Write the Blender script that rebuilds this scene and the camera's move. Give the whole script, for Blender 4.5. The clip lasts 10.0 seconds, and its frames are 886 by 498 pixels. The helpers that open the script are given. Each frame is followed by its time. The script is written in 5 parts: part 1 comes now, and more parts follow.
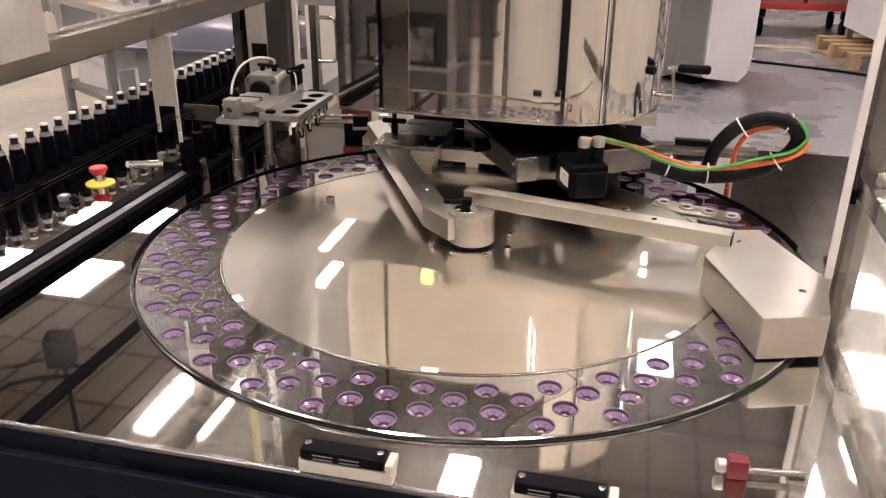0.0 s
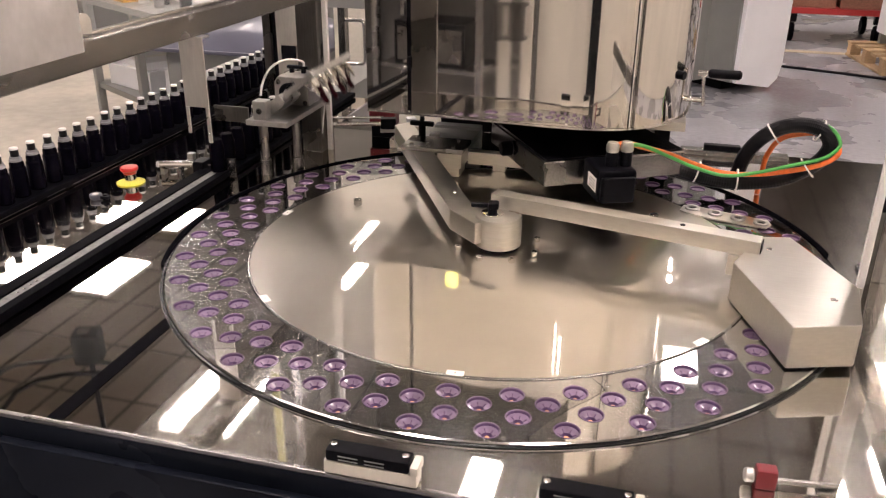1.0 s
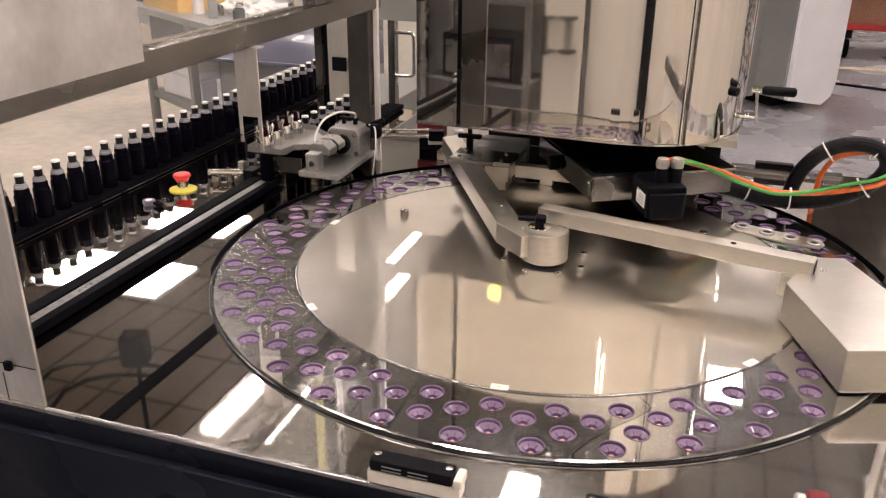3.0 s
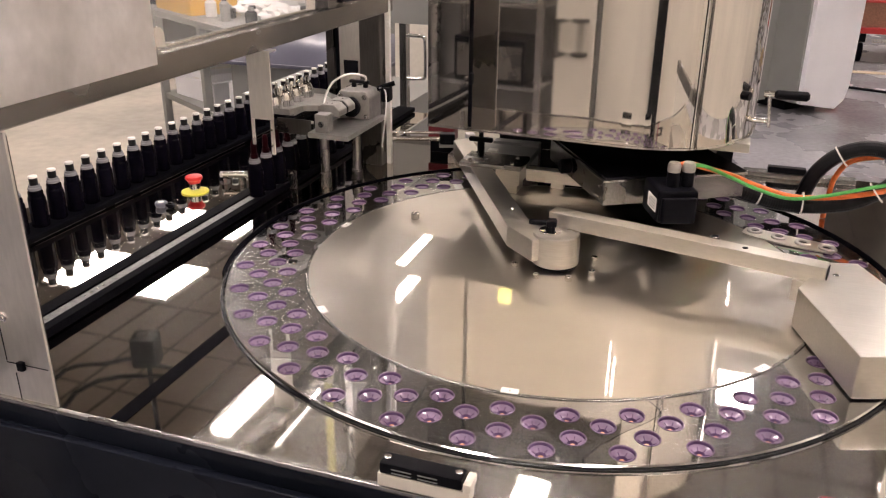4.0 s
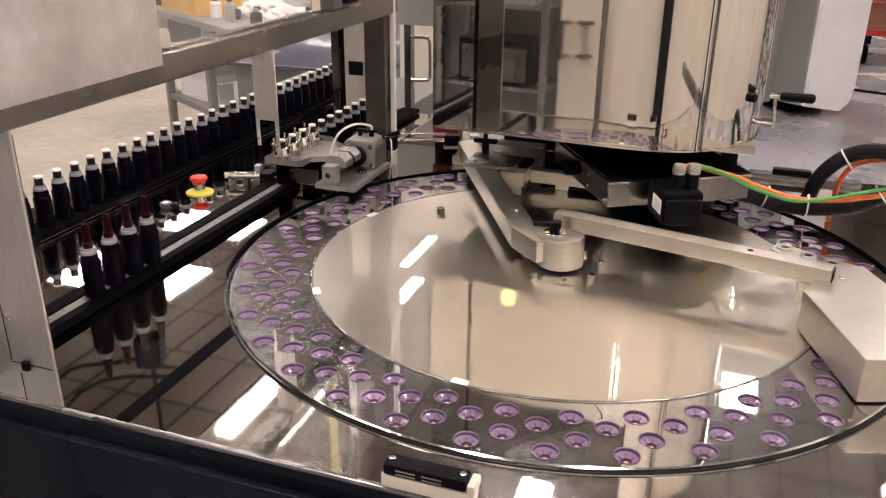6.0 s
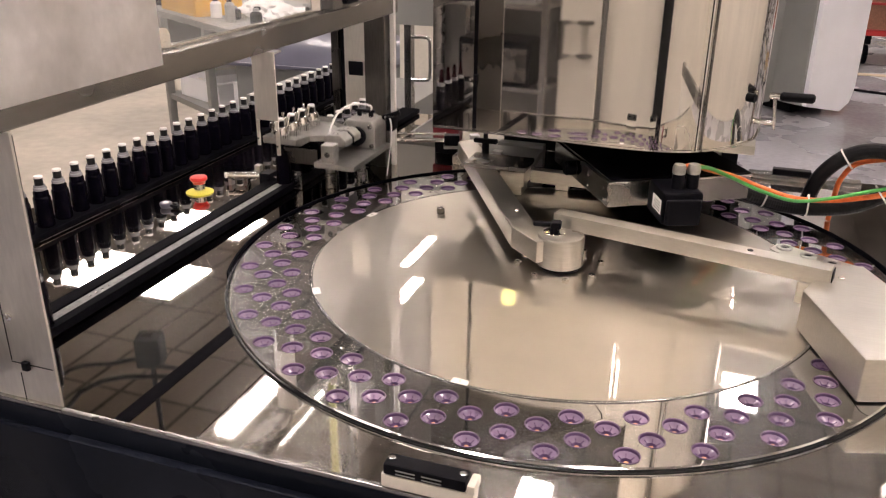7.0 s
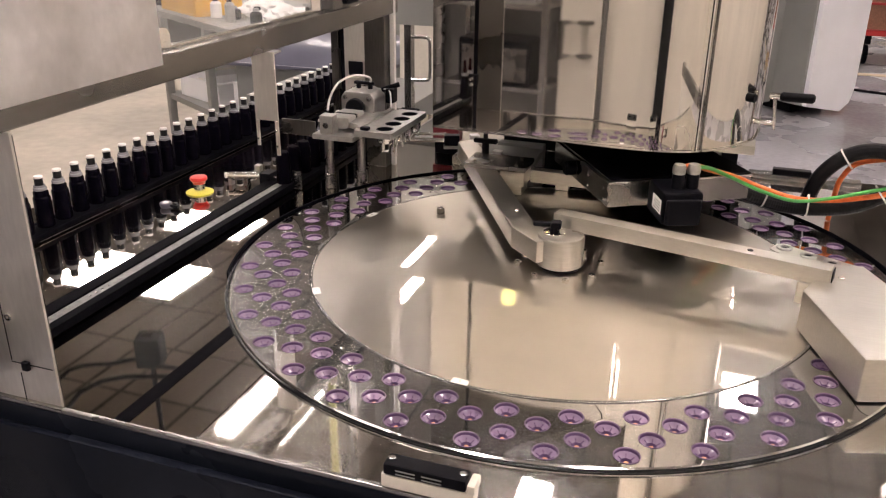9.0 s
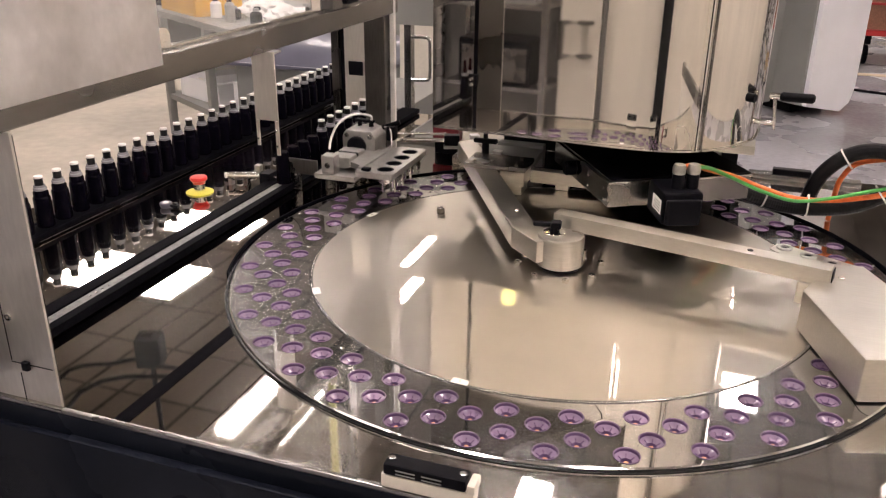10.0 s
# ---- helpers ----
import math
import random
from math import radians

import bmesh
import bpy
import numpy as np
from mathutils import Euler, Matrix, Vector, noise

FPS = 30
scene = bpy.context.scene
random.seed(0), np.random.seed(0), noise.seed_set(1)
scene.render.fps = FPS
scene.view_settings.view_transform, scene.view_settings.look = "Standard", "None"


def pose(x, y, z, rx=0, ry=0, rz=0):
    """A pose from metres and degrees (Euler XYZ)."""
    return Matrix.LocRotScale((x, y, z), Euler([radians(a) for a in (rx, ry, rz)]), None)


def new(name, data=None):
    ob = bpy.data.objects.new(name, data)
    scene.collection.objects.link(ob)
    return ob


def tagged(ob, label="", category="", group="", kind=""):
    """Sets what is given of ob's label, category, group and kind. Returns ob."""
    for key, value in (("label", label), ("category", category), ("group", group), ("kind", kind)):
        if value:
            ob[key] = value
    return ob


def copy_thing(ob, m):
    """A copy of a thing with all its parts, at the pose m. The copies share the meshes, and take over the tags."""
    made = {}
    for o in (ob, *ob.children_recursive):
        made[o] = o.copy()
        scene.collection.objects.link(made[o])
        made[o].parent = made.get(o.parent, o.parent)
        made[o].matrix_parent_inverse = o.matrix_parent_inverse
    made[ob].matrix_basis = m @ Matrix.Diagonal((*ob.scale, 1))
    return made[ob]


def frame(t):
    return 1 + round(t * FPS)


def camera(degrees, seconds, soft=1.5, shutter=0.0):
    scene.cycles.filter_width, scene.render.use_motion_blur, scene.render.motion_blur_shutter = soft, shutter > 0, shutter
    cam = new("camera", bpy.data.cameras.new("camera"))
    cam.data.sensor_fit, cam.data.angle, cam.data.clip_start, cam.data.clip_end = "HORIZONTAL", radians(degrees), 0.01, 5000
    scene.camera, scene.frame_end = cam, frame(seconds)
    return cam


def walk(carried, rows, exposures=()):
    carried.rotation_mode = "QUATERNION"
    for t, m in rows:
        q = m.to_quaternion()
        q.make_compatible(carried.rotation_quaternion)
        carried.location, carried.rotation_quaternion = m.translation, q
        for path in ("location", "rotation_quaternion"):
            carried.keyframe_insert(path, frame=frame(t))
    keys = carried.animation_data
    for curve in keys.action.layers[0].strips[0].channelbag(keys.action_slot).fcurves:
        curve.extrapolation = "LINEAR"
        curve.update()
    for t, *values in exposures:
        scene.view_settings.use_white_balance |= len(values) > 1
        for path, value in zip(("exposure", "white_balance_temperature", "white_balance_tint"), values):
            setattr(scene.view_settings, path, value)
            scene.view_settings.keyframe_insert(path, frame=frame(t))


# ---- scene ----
EXPO = 0.0
LAMP = 50.0
cam = camera(56.0, 10.0, soft=1.2, shutter=0.4)
PATH = [
    (0.0, 0.2708, -1.4159, 1.5601, 13.131, -24.071, -0.43),
    (0.5, 0.2691, -1.4167, 1.5612, 14.097, -24.073, -0.45),
    (1.0, 0.2666, -1.4168, 1.5609, 14.955, -23.899, -0.46),
    (1.5, 0.2651, -1.4180, 1.5620, 15.671, -23.715, -0.49),
    (2.0, 0.2642, -1.4185, 1.5615, 16.568, -23.409, -0.45),
    (2.5, 0.2612, -1.4188, 1.5618, 17.393, -23.256, -0.52),
    (3.0, 0.2596, -1.4192, 1.5615, 18.138, -23.092, -0.53),
    (4.5, 0.2585, -1.4199, 1.5634, 19.051, -22.870, -0.52),
    (5.0, 0.2580, -1.4198, 1.5625, 19.171, -22.822, -0.55),
    (5.5, 0.2580, -1.4198, 1.5624, 19.210, -22.822, -0.57),
    (7.0, 0.2580, -1.4198, 1.5624, 19.210, -22.822, -0.575),
    (10.0, 0.2580, -1.4198, 1.5624, 19.210, -22.822, -0.575),
]
walk(cam, [(t, pose(x, y, z, 90 + p, r, yaw)) for t, x, y, z, yaw, p, r in PATH], exposures=[(0.0, EXPO, 6600, 20), (10.0, EXPO, 6600, 20)])

# ---- world ----
world = bpy.data.worlds.new("hall_air")
scene.world = world
world.use_nodes = True
world.node_tree.nodes["Background"].inputs["Color"].default_value = (0.55, 0.5, 0.44, 1)
world.node_tree.nodes["Background"].inputs["Strength"].default_value = 0.3

# heights
DECK = 0.924
RING = 0.93
RAIL_X = -0.705
AXIS_X, AXIS_Z = -0.5755, 1.104
ROW_Y = (0.227, 0.277, 0.327, 0.377)
DROP = 0.117


# ---- materials ----
def mat(name, color, rough=0.5, metal=0.0, grain=0.0, grain_scale=60.0, stretch=(1, 1, 1), stain=0.0, stain_scale=4.0,
        bump=0.0, spec=0.5, coat=0.0, alpha=1.0, emit=0.0, trans=0.0, vary=0.0, rough_vary=0.0, emit_color=None):
    m = bpy.data.materials.new(name)
    m.use_nodes = True
    nt = m.node_tree
    b = nt.nodes["Principled BSDF"]
    b.inputs["Metallic"].default_value = metal
    b.inputs["Specular IOR Level"].default_value = spec
    b.inputs["Coat Weight"].default_value = coat
    b.inputs["Coat Roughness"].default_value = 0.08
    b.inputs["Transmission Weight"].default_value = trans
    b.inputs["Alpha"].default_value = alpha
    b.inputs["Base Color"].default_value = (*color, 1)
    b.inputs["Roughness"].default_value = rough
    if emit:
        b.inputs["Emission Color"].default_value = (*(emit_color or color), 1)
        b.inputs["Emission Strength"].default_value = emit
    co = nt.nodes.new("ShaderNodeTexCoord")
    mp = nt.nodes.new("ShaderNodeMapping")
    mp.inputs["Scale"].default_value = stretch
    nt.links.new(co.outputs["Object"], mp.inputs["Vector"])
    fine = nt.nodes.new("ShaderNodeTexNoise")
    fine.inputs["Scale"].default_value = grain_scale
    fine.inputs["Detail"].default_value = 4
    nt.links.new(mp.outputs["Vector"], fine.inputs["Vector"])
    big = nt.nodes.new("ShaderNodeTexNoise")
    big.inputs["Scale"].default_value = stain_scale
    big.inputs["Detail"].default_value = 5
    nt.links.new(co.outputs["Object"], big.inputs["Vector"])
    last = None

    def scaled(fac, amount, source):
        ramp = nt.nodes.new("ShaderNodeMapRange")
        ramp.inputs["From Min"].default_value, ramp.inputs["From Max"].default_value = 0.3, 0.7
        ramp.inputs["To Min"].default_value, ramp.inputs["To Max"].default_value = 1 - amount, 1 + amount * 0.5
        nt.links.new(fac, ramp.inputs["Value"])
        mul = nt.nodes.new("ShaderNodeMix")
        mul.data_type, mul.blend_type = "RGBA", "MULTIPLY"
        mul.inputs["Factor"].default_value = 1
        if source is None:
            mul.inputs["A"].default_value = (*color, 1)
        else:
            nt.links.new(source, mul.inputs["A"])
        nt.links.new(ramp.outputs["Result"], mul.inputs["B"])
        return mul.outputs["Result"]

    if grain:
        last = scaled(fine.outputs["Fac"], grain, last)
    if stain:
        last = scaled(big.outputs["Fac"], stain, last)
    if vary:
        info = nt.nodes.new("ShaderNodeObjectInfo")
        last = scaled(info.outputs["Random"], vary, last)
    if last is not None:
        nt.links.new(last, b.inputs["Base Color"])
    if rough_vary:
        rr = nt.nodes.new("ShaderNodeMapRange")
        rr.inputs["From Min"].default_value, rr.inputs["From Max"].default_value = 0.3, 0.7
        rr.inputs["To Min"].default_value, rr.inputs["To Max"].default_value = max(0.0, rough - rough_vary), rough + rough_vary
        nt.links.new(big.outputs["Fac"], rr.inputs["Value"])
        nt.links.new(rr.outputs["Result"], b.inputs["Roughness"])
    if bump:
        bp = nt.nodes.new("ShaderNodeBump")
        bp.inputs["Strength"].default_value = bump
        bp.inputs["Distance"].default_value = 0.002
        nt.links.new(fine.outputs["Fac"], bp.inputs["Height"])
        nt.links.new(bp.outputs["Normal"], b.inputs["Normal"])
    return m


def two_gloss(name, color, sharp, soft_rough, share, warp=0.0, grain=0.06):
    """Ground steel: a sharp reflection over a broad one."""
    m = bpy.data.materials.new(name)
    m.use_nodes = True
    nt = m.node_tree
    nt.nodes.remove(nt.nodes["Principled BSDF"])
    out = nt.nodes["Material Output"]
    co = nt.nodes.new("ShaderNodeTexCoord")
    no = nt.nodes.new("ShaderNodeTexNoise")
    no.inputs["Scale"].default_value, no.inputs["Detail"].default_value = 3.0, 6
    nt.links.new(co.outputs["Object"], no.inputs["Vector"])
    rp = nt.nodes.new("ShaderNodeValToRGB")
    rp.color_ramp.elements[0].position, rp.color_ramp.elements[1].position = 0.3, 0.75
    rp.color_ramp.elements[0].color = (*[c * (1 - grain * 2) for c in color], 1)
    rp.color_ramp.elements[1].color = (*[min(1, c * (1 + grain)) for c in color], 1)
    nt.links.new(no.outputs["Fac"], rp.inputs["Fac"])
    a, b = nt.nodes.new("ShaderNodeBsdfAnisotropic"), nt.nodes.new("ShaderNodeBsdfAnisotropic")
    a.inputs["Roughness"].default_value, b.inputs["Roughness"].default_value = sharp, soft_rough
    for s in (a, b):
        s.distribution = "BECKMANN"
        nt.links.new(rp.outputs["Color"], s.inputs["Color"])
    mx = nt.nodes.new("ShaderNodeMixShader")
    mx.inputs["Fac"].default_value = share
    nt.links.new(a.outputs[0], mx.inputs[1])
    nt.links.new(b.outputs[0], mx.inputs[2])
    nt.links.new(mx.outputs[0], out.inputs["Surface"])
    if warp:
        wv = nt.nodes.new("ShaderNodeTexNoise")
        wv.inputs["Scale"].default_value, wv.inputs["Detail"].default_value = 5.0, 1
        mp = nt.nodes.new("ShaderNodeMapping")
        mp.inputs["Scale"].default_value = (1, 1, 0.12)
        nt.links.new(co.outputs["Object"], mp.inputs["Vector"])
        nt.links.new(mp.outputs["Vector"], wv.inputs["Vector"])
        bp = nt.nodes.new("ShaderNodeBump")
        bp.inputs["Strength"].default_value, bp.inputs["Distance"].default_value = warp, 0.01
        nt.links.new(wv.outputs["Fac"], bp.inputs["Height"])
        nt.links.new(bp.outputs["Normal"], a.inputs["Normal"])
        nt.links.new(bp.outputs["Normal"], b.inputs["Normal"])
    return m


M_DECK = two_gloss("polished_deck_steel", (0.66, 0.63, 0.59), 0.03, 0.22, 0.025)
M_DECKSATIN = two_gloss("ground_deck_steel", (0.68, 0.65, 0.61), 0.05, 0.26, 0.15)
M_RING = two_gloss("polished_ring_steel", (0.64, 0.63, 0.635), 0.035, 0.28, 0.17, grain=0.16)
M_DISC = two_gloss("satin_disc_steel", (0.86, 0.815, 0.745), 0.03, 0.40, 0.48, grain=0.09)
M_HOOD = two_gloss("mirror_hood_steel", (0.86, 0.825, 0.77), 0.03, 0.25, 0.10, warp=0.03)
M_BRUSH = mat("brushed_steel", (0.62, 0.595, 0.55), 0.30, 1.0, grain=0.07, grain_scale=40, stretch=(1, 1, 8), stain=0.12, bump=0.006, rough_vary=0.06)
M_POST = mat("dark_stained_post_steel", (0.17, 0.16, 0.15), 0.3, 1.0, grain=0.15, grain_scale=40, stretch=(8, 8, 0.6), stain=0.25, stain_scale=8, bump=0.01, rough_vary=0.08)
M_BRUSHX = mat("brushed_steel_cover", (0.63, 0.60, 0.55), 0.30, 1.0, grain=0.05, grain_scale=25, stretch=(1, 10, 10), stain=0.10, stain_scale=7, bump=0.003)
M_FRAME = mat("satin_frame_steel", (0.33, 0.322, 0.315), 0.26, 1.0, grain=0.15, grain_scale=40, stretch=(8, 0.6, 8), stain=0.10, stain_scale=5, bump=0.004, rough_vary=0.03)
M_PLATE = mat("sheet_steel_plate", (0.84, 0.825, 0.845), 0.46, 1.0, grain=0.05, grain_scale=24, stretch=(1, 3, 2), stain=0.16, stain_scale=13, bump=0.008, rough_vary=0.08)
M_PANEL = mat("satin_corner_steel", (0.84, 0.805, 0.755), 0.42, 1.0, grain=0.06, grain_scale=30, stretch=(6, 6, 1), stain=0.14, stain_scale=7, bump=0.006, rough_vary=0.06)
M_ALU = mat("machined_aluminium", (0.50, 0.49, 0.475), 0.36, 0.9, grain=0.12, grain_scale=90, stain=0.08, stain_scale=20, bump=0.05)
M_CHROME = mat("bright_chrome", (0.82, 0.80, 0.77), 0.12, 1.0, stain=0.1, stain_scale=20)
M_BLACK = mat("black_plastic", (0.004, 0.004, 0.006), 0.42, spec=0.07, grain=0.3, stain=0.2, bump=0.05)
M_BLACKGLOSS = mat("black_gloss", (0.005, 0.005, 0.007), 0.16, spec=0.3, stain=0.3, stain_scale=9)
M_RUBBER = mat("black_rubber", (0.0025, 0.0025, 0.004), 0.55, spec=0.015, grain=0.3, bump=0.1)
M_BELT = mat("perforated_belt", (0.17, 0.165, 0.16), 0.45, 0.6, grain=0.5, grain_scale=120, bump=0.3)
M_NAVY = mat("dark_navy_panel", (0.008, 0.010, 0.016), 0.26, spec=0.09, stain=0.35, stain_scale=3, rough_vary=0.08)
M_GLASSBLACK = mat("dark_violet_glass", (0.0025, 0.002, 0.005), 0.22, stain=0.2, spec=0.06)
M_CAPBLACK = mat("black_cap_plastic", (0.005, 0.005, 0.006), 0.35, spec=0.3, bump=0.05)
M_WHITE = mat("white_plastic", (0.78, 0.76, 0.73), 0.4, stain=0.06, stain_scale=20)
M_COLLAR = mat("clear_white_collar", (0.24, 0.24, 0.255), 0.25, stain=0.1, stain_scale=40)
M_LABELPAPER = mat("white_label_paper", (0.85, 0.83, 0.80), 0.5, stain=0.05, stain_scale=60)
M_PURPLE = mat("purple_cup_plastic", (0.185, 0.125, 0.20), 0.15, stain=0.15, stain_scale=60, coat=0.6, vary=0.15)
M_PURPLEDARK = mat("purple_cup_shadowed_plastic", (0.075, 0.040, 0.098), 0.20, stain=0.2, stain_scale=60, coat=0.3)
M_AMBER = mat("copper_pin", (0.55, 0.22, 0.12), 0.35, 0.6)
M_RED = mat("red_plastic", (0.55, 0.014, 0.018), 0.35, stain=0.1, coat=0.2)
M_DARKRED = mat("dark_red_rubber", (0.016, 0.0012, 0.003), 0.45, spec=0.05, stain=0.2)
M_REDBLOCK = mat("crimson_block", (0.15, 0.008, 0.014), 0.4, stain=0.2)
M_YELLOW = mat("yellow_plastic", (0.66, 0.60, 0.07), 0.4, stain=0.12)
M_ORANGE = mat("orange_cable", (0.80, 0.16, 0.03), 0.45, grain=0.2, grain_scale=120)
M_GREEN = mat("green_cable", (0.06, 0.34, 0.07), 0.45, grain=0.2, grain_scale=120)
M_CONDUIT = mat("black_corrugated_conduit", (0.004, 0.004, 0.006), 0.34, spec=0.2, bump=0.05)
M_TIE = mat("translucent_cable_tie", (0.72, 0.70, 0.66), 0.4)
M_TUBE = mat("clear_air_tube", (0.74, 0.73, 0.71), 0.25, stain=0.1)
M_ORANGEBIN = mat("orange_bin_plastic", (0.72, 0.39, 0.025), 0.45, stain=0.2)
M_CREAM = mat("cream_partition_paint", (0.66, 0.615, 0.54), 0.5, grain=0.06, stain=0.12, stain_scale=1.2)
M_CONCRETE = mat("grey_painted_concrete", (0.30, 0.294, 0.32), 0.28, grain=0.2, grain_scale=25, stain=0.35, stain_scale=1.3, bump=0.15, rough_vary=0.15)
M_BEIGE = mat("beige_floor_paint", (0.42, 0.37, 0.30), 0.5, grain=0.12, grain_scale=12, stain=0.22, stain_scale=1.6, bump=0.1)
M_WALL = mat("cream_hall_wall", (0.60, 0.55, 0.47), 0.7, grain=0.08, stain=0.15, stain_scale=0.6, bump=0.05)
M_DARKWALL = mat("dark_grey_cabinet_wall", (0.21, 0.205, 0.195), 0.5, grain=0.15, stain=0.3, stain_scale=1.5)
M_CEIL = mat("brown_grey_ceiling", (0.20, 0.176, 0.155), 0.8, grain=0.1, stain=0.15, stain_scale=0.5)
M_BEAM = mat("dark_roof_beam", (0.05, 0.045, 0.04), 0.6, stain=0.2)
M_LAMP = mat("lamp_diffuser", (1.0, 0.95, 0.88), 0.5, emit=LAMP, emit_color=(1.0, 0.93, 0.84))
M_YGLAMP = mat("yellow_green_lamp", (0.80, 0.80, 0.25), 0.5, emit=5.0, emit_color=(0.85, 0.85, 0.22))
M_DARKCASE = mat("dark_brown_case_plastic", (0.055, 0.042, 0.035), 0.45, grain=0.15, stain=0.2, stain_scale=4)
M_GREYCAB = mat("grey_cabinet_paint", (0.30, 0.30, 0.29), 0.4, 0.3, stain=0.15, stain_scale=2)
M_WHITECAB = mat("white_cabinet_paint", (0.86, 0.86, 0.90), 0.4, stain=0.08, stain_scale=2)
M_WOOD = mat("pale_pallet_wood", (0.50, 0.34, 0.19), 0.7, grain=0.3, grain_scale=30, stretch=(1, 8, 8), stain=0.25, bump=0.3)
M_REDCART = mat("red_cart_paint", (0.45, 0.03, 0.03), 0.4, stain=0.15)
M_BROWNBOX = mat("brown_cardboard", (0.33, 0.17, 0.11), 0.8, grain=0.2, stain=0.2)
M_YLINE = mat("yellow_floor_tape", (0.60, 0.50, 0.33), 0.6, grain=0.2, stain=0.25)
M_LILAC = mat("lilac_lid_plastic", (0.095, 0.095, 0.13), 0.3, stain=0.2, stain_scale=3, coat=0.2)
M_CLEAR = mat("clear_acrylic", (0.9, 0.92, 0.92), 0.05, trans=0.0, alpha=0.10, spec=0.6)
M_EDGE = mat("milky_acrylic_edge", (0.78, 0.76, 0.74), 0.3, stain=0.1, stain_scale=10)
M_YGREEN = mat("yellow_green_strip", (0.62, 0.60, 0.22), 0.4, stain=0.2)


# ---- mesh helpers ----
def mesh_of(name, bm, smooth=35):
    """Mesh from bm; normals follow the larger faces, so that flats stay flat between rounded edges."""
    me = bpy.data.meshes.new(name)
    bmesh.ops.recalc_face_normals(bm, faces=bm.faces)
    limit = math.cos(radians(smooth or 1))
    normals = []
    if smooth:
        bm.normal_update()
        area = {f: f.calc_area() for f in bm.faces}
        for f in bm.faces:
            f.smooth = True
            for v in f.verts:
                n = Vector()
                for g in v.link_faces:
                    if g.normal.dot(f.normal) > limit:
                        n += g.normal * area[g]
                normals.append(n.normalized() if n.length > 1e-12 else f.normal.copy())
    bm.to_mesh(me)
    bm.free()
    if smooth:
        me.normals_split_custom_set(normals)
    return me


def part(name, bm, material, parent=None, label="", m=None, smooth=35):
    me = bm if isinstance(bm, bpy.types.Mesh) else mesh_of(name, bm, smooth)
    if not me.materials:
        me.materials.append(material)
    ob = new(name, me)
    if parent is not None:
        ob.parent = parent
    if m is not None:
        ob.matrix_basis = m
    if label:
        ob["label"] = label
    return ob


def thing(name, label, category, m=None, group="", kind=""):
    e = new(name)
    e.empty_display_size = 0.02
    if m is not None:
        e.matrix_basis = m
    return tagged(e, label, category, group, kind)


def box(bm, x0, x1, y0, y1, z0, z1, bev=0.0015, seg=2, m=None):
    r = bmesh.ops.create_cube(bm, size=1)
    vs = r["verts"]
    for v in vs:
        v.co = Vector(((x0 + x1) / 2 + v.co.x * (x1 - x0), (y0 + y1) / 2 + v.co.y * (y1 - y0), (z0 + z1) / 2 + v.co.z * (z1 - z0)))
    if bev:
        es = list({e for v in vs for e in v.link_edges})
        rb = bmesh.ops.bevel(bm, geom=es, offset=bev, segments=seg, affect="EDGES", profile=0.5)
        vs = list({v for f in rb["faces"] for v in f.verts} | {v for v in vs if v.is_valid})
    if m is not None:
        bmesh.ops.transform(bm, matrix=m, verts=vs)
    return bm


def B(x0, x1, y0, y1, z0, z1, bev=0.0015, m=None):
    return box(bmesh.new(), x0, x1, y0, y1, z0, z1, bev, m=m)


def lathe(profile, n=24, m=None, bm=None, closed=True):
    """Turn (radius, height) pairs about z."""
    bm = bm or bmesh.new()
    rings, made = [], []
    for r, z in profile:
        if r < 1e-6:
            v = bm.verts.new((0, 0, z))
            rings.append([v])
            made.append(v)
        else:
            ring = [bm.verts.new((r * math.cos(2 * math.pi * i / n), r * math.sin(2 * math.pi * i / n), z)) for i in range(n)]
            rings.append(ring)
            made += ring
    for a, b in zip(rings, rings[1:]):
        for i in range(n):
            j = (i + 1) % n
            if len(a) == 1 and len(b) == 1:
                continue
            if len(a) == 1:
                bm.faces.new((a[0], b[i], b[j]))
            elif len(b) == 1:
                bm.faces.new((a[i], a[j], b[0]))
            else:
                bm.faces.new((a[i], a[j], b[j], b[i]))
    if m is not None:
        bmesh.ops.transform(bm, matrix=m, verts=made)
    return bm


def rod(a, b, r, n=16, bm=None, bev=0.0):
    a, b = Vector(a), Vector(b)
    h = (b - a).length
    m = Matrix.Translation(a) @ (b - a).to_track_quat("Z", "Y").to_matrix().to_4x4()
    c = min(bev or r * 0.12, h * 0.2)
    return lathe([(0, 0), (r - c, 0), (r, c), (r, h - c), (r - c, h), (0, h)], n, m, bm)


def smooth_path(pts, steps=10):
    pts = [Vector(p) for p in pts]
    out = []
    for i in range(len(pts) - 1):
        p0, p1, p2, p3 = pts[max(i - 1, 0)], pts[i], pts[i + 1], pts[min(i + 2, len(pts) - 1)]
        for s in range(steps):
            t = s / steps
            out.append(0.5 * ((2 * p1) + (p2 - p0) * t + (2 * p0 - 5 * p1 + 4 * p2 - p3) * t * t + (3 * p1 - p0 - 3 * p2 + p3) * t ** 3))
    out.append(pts[-1])
    return out


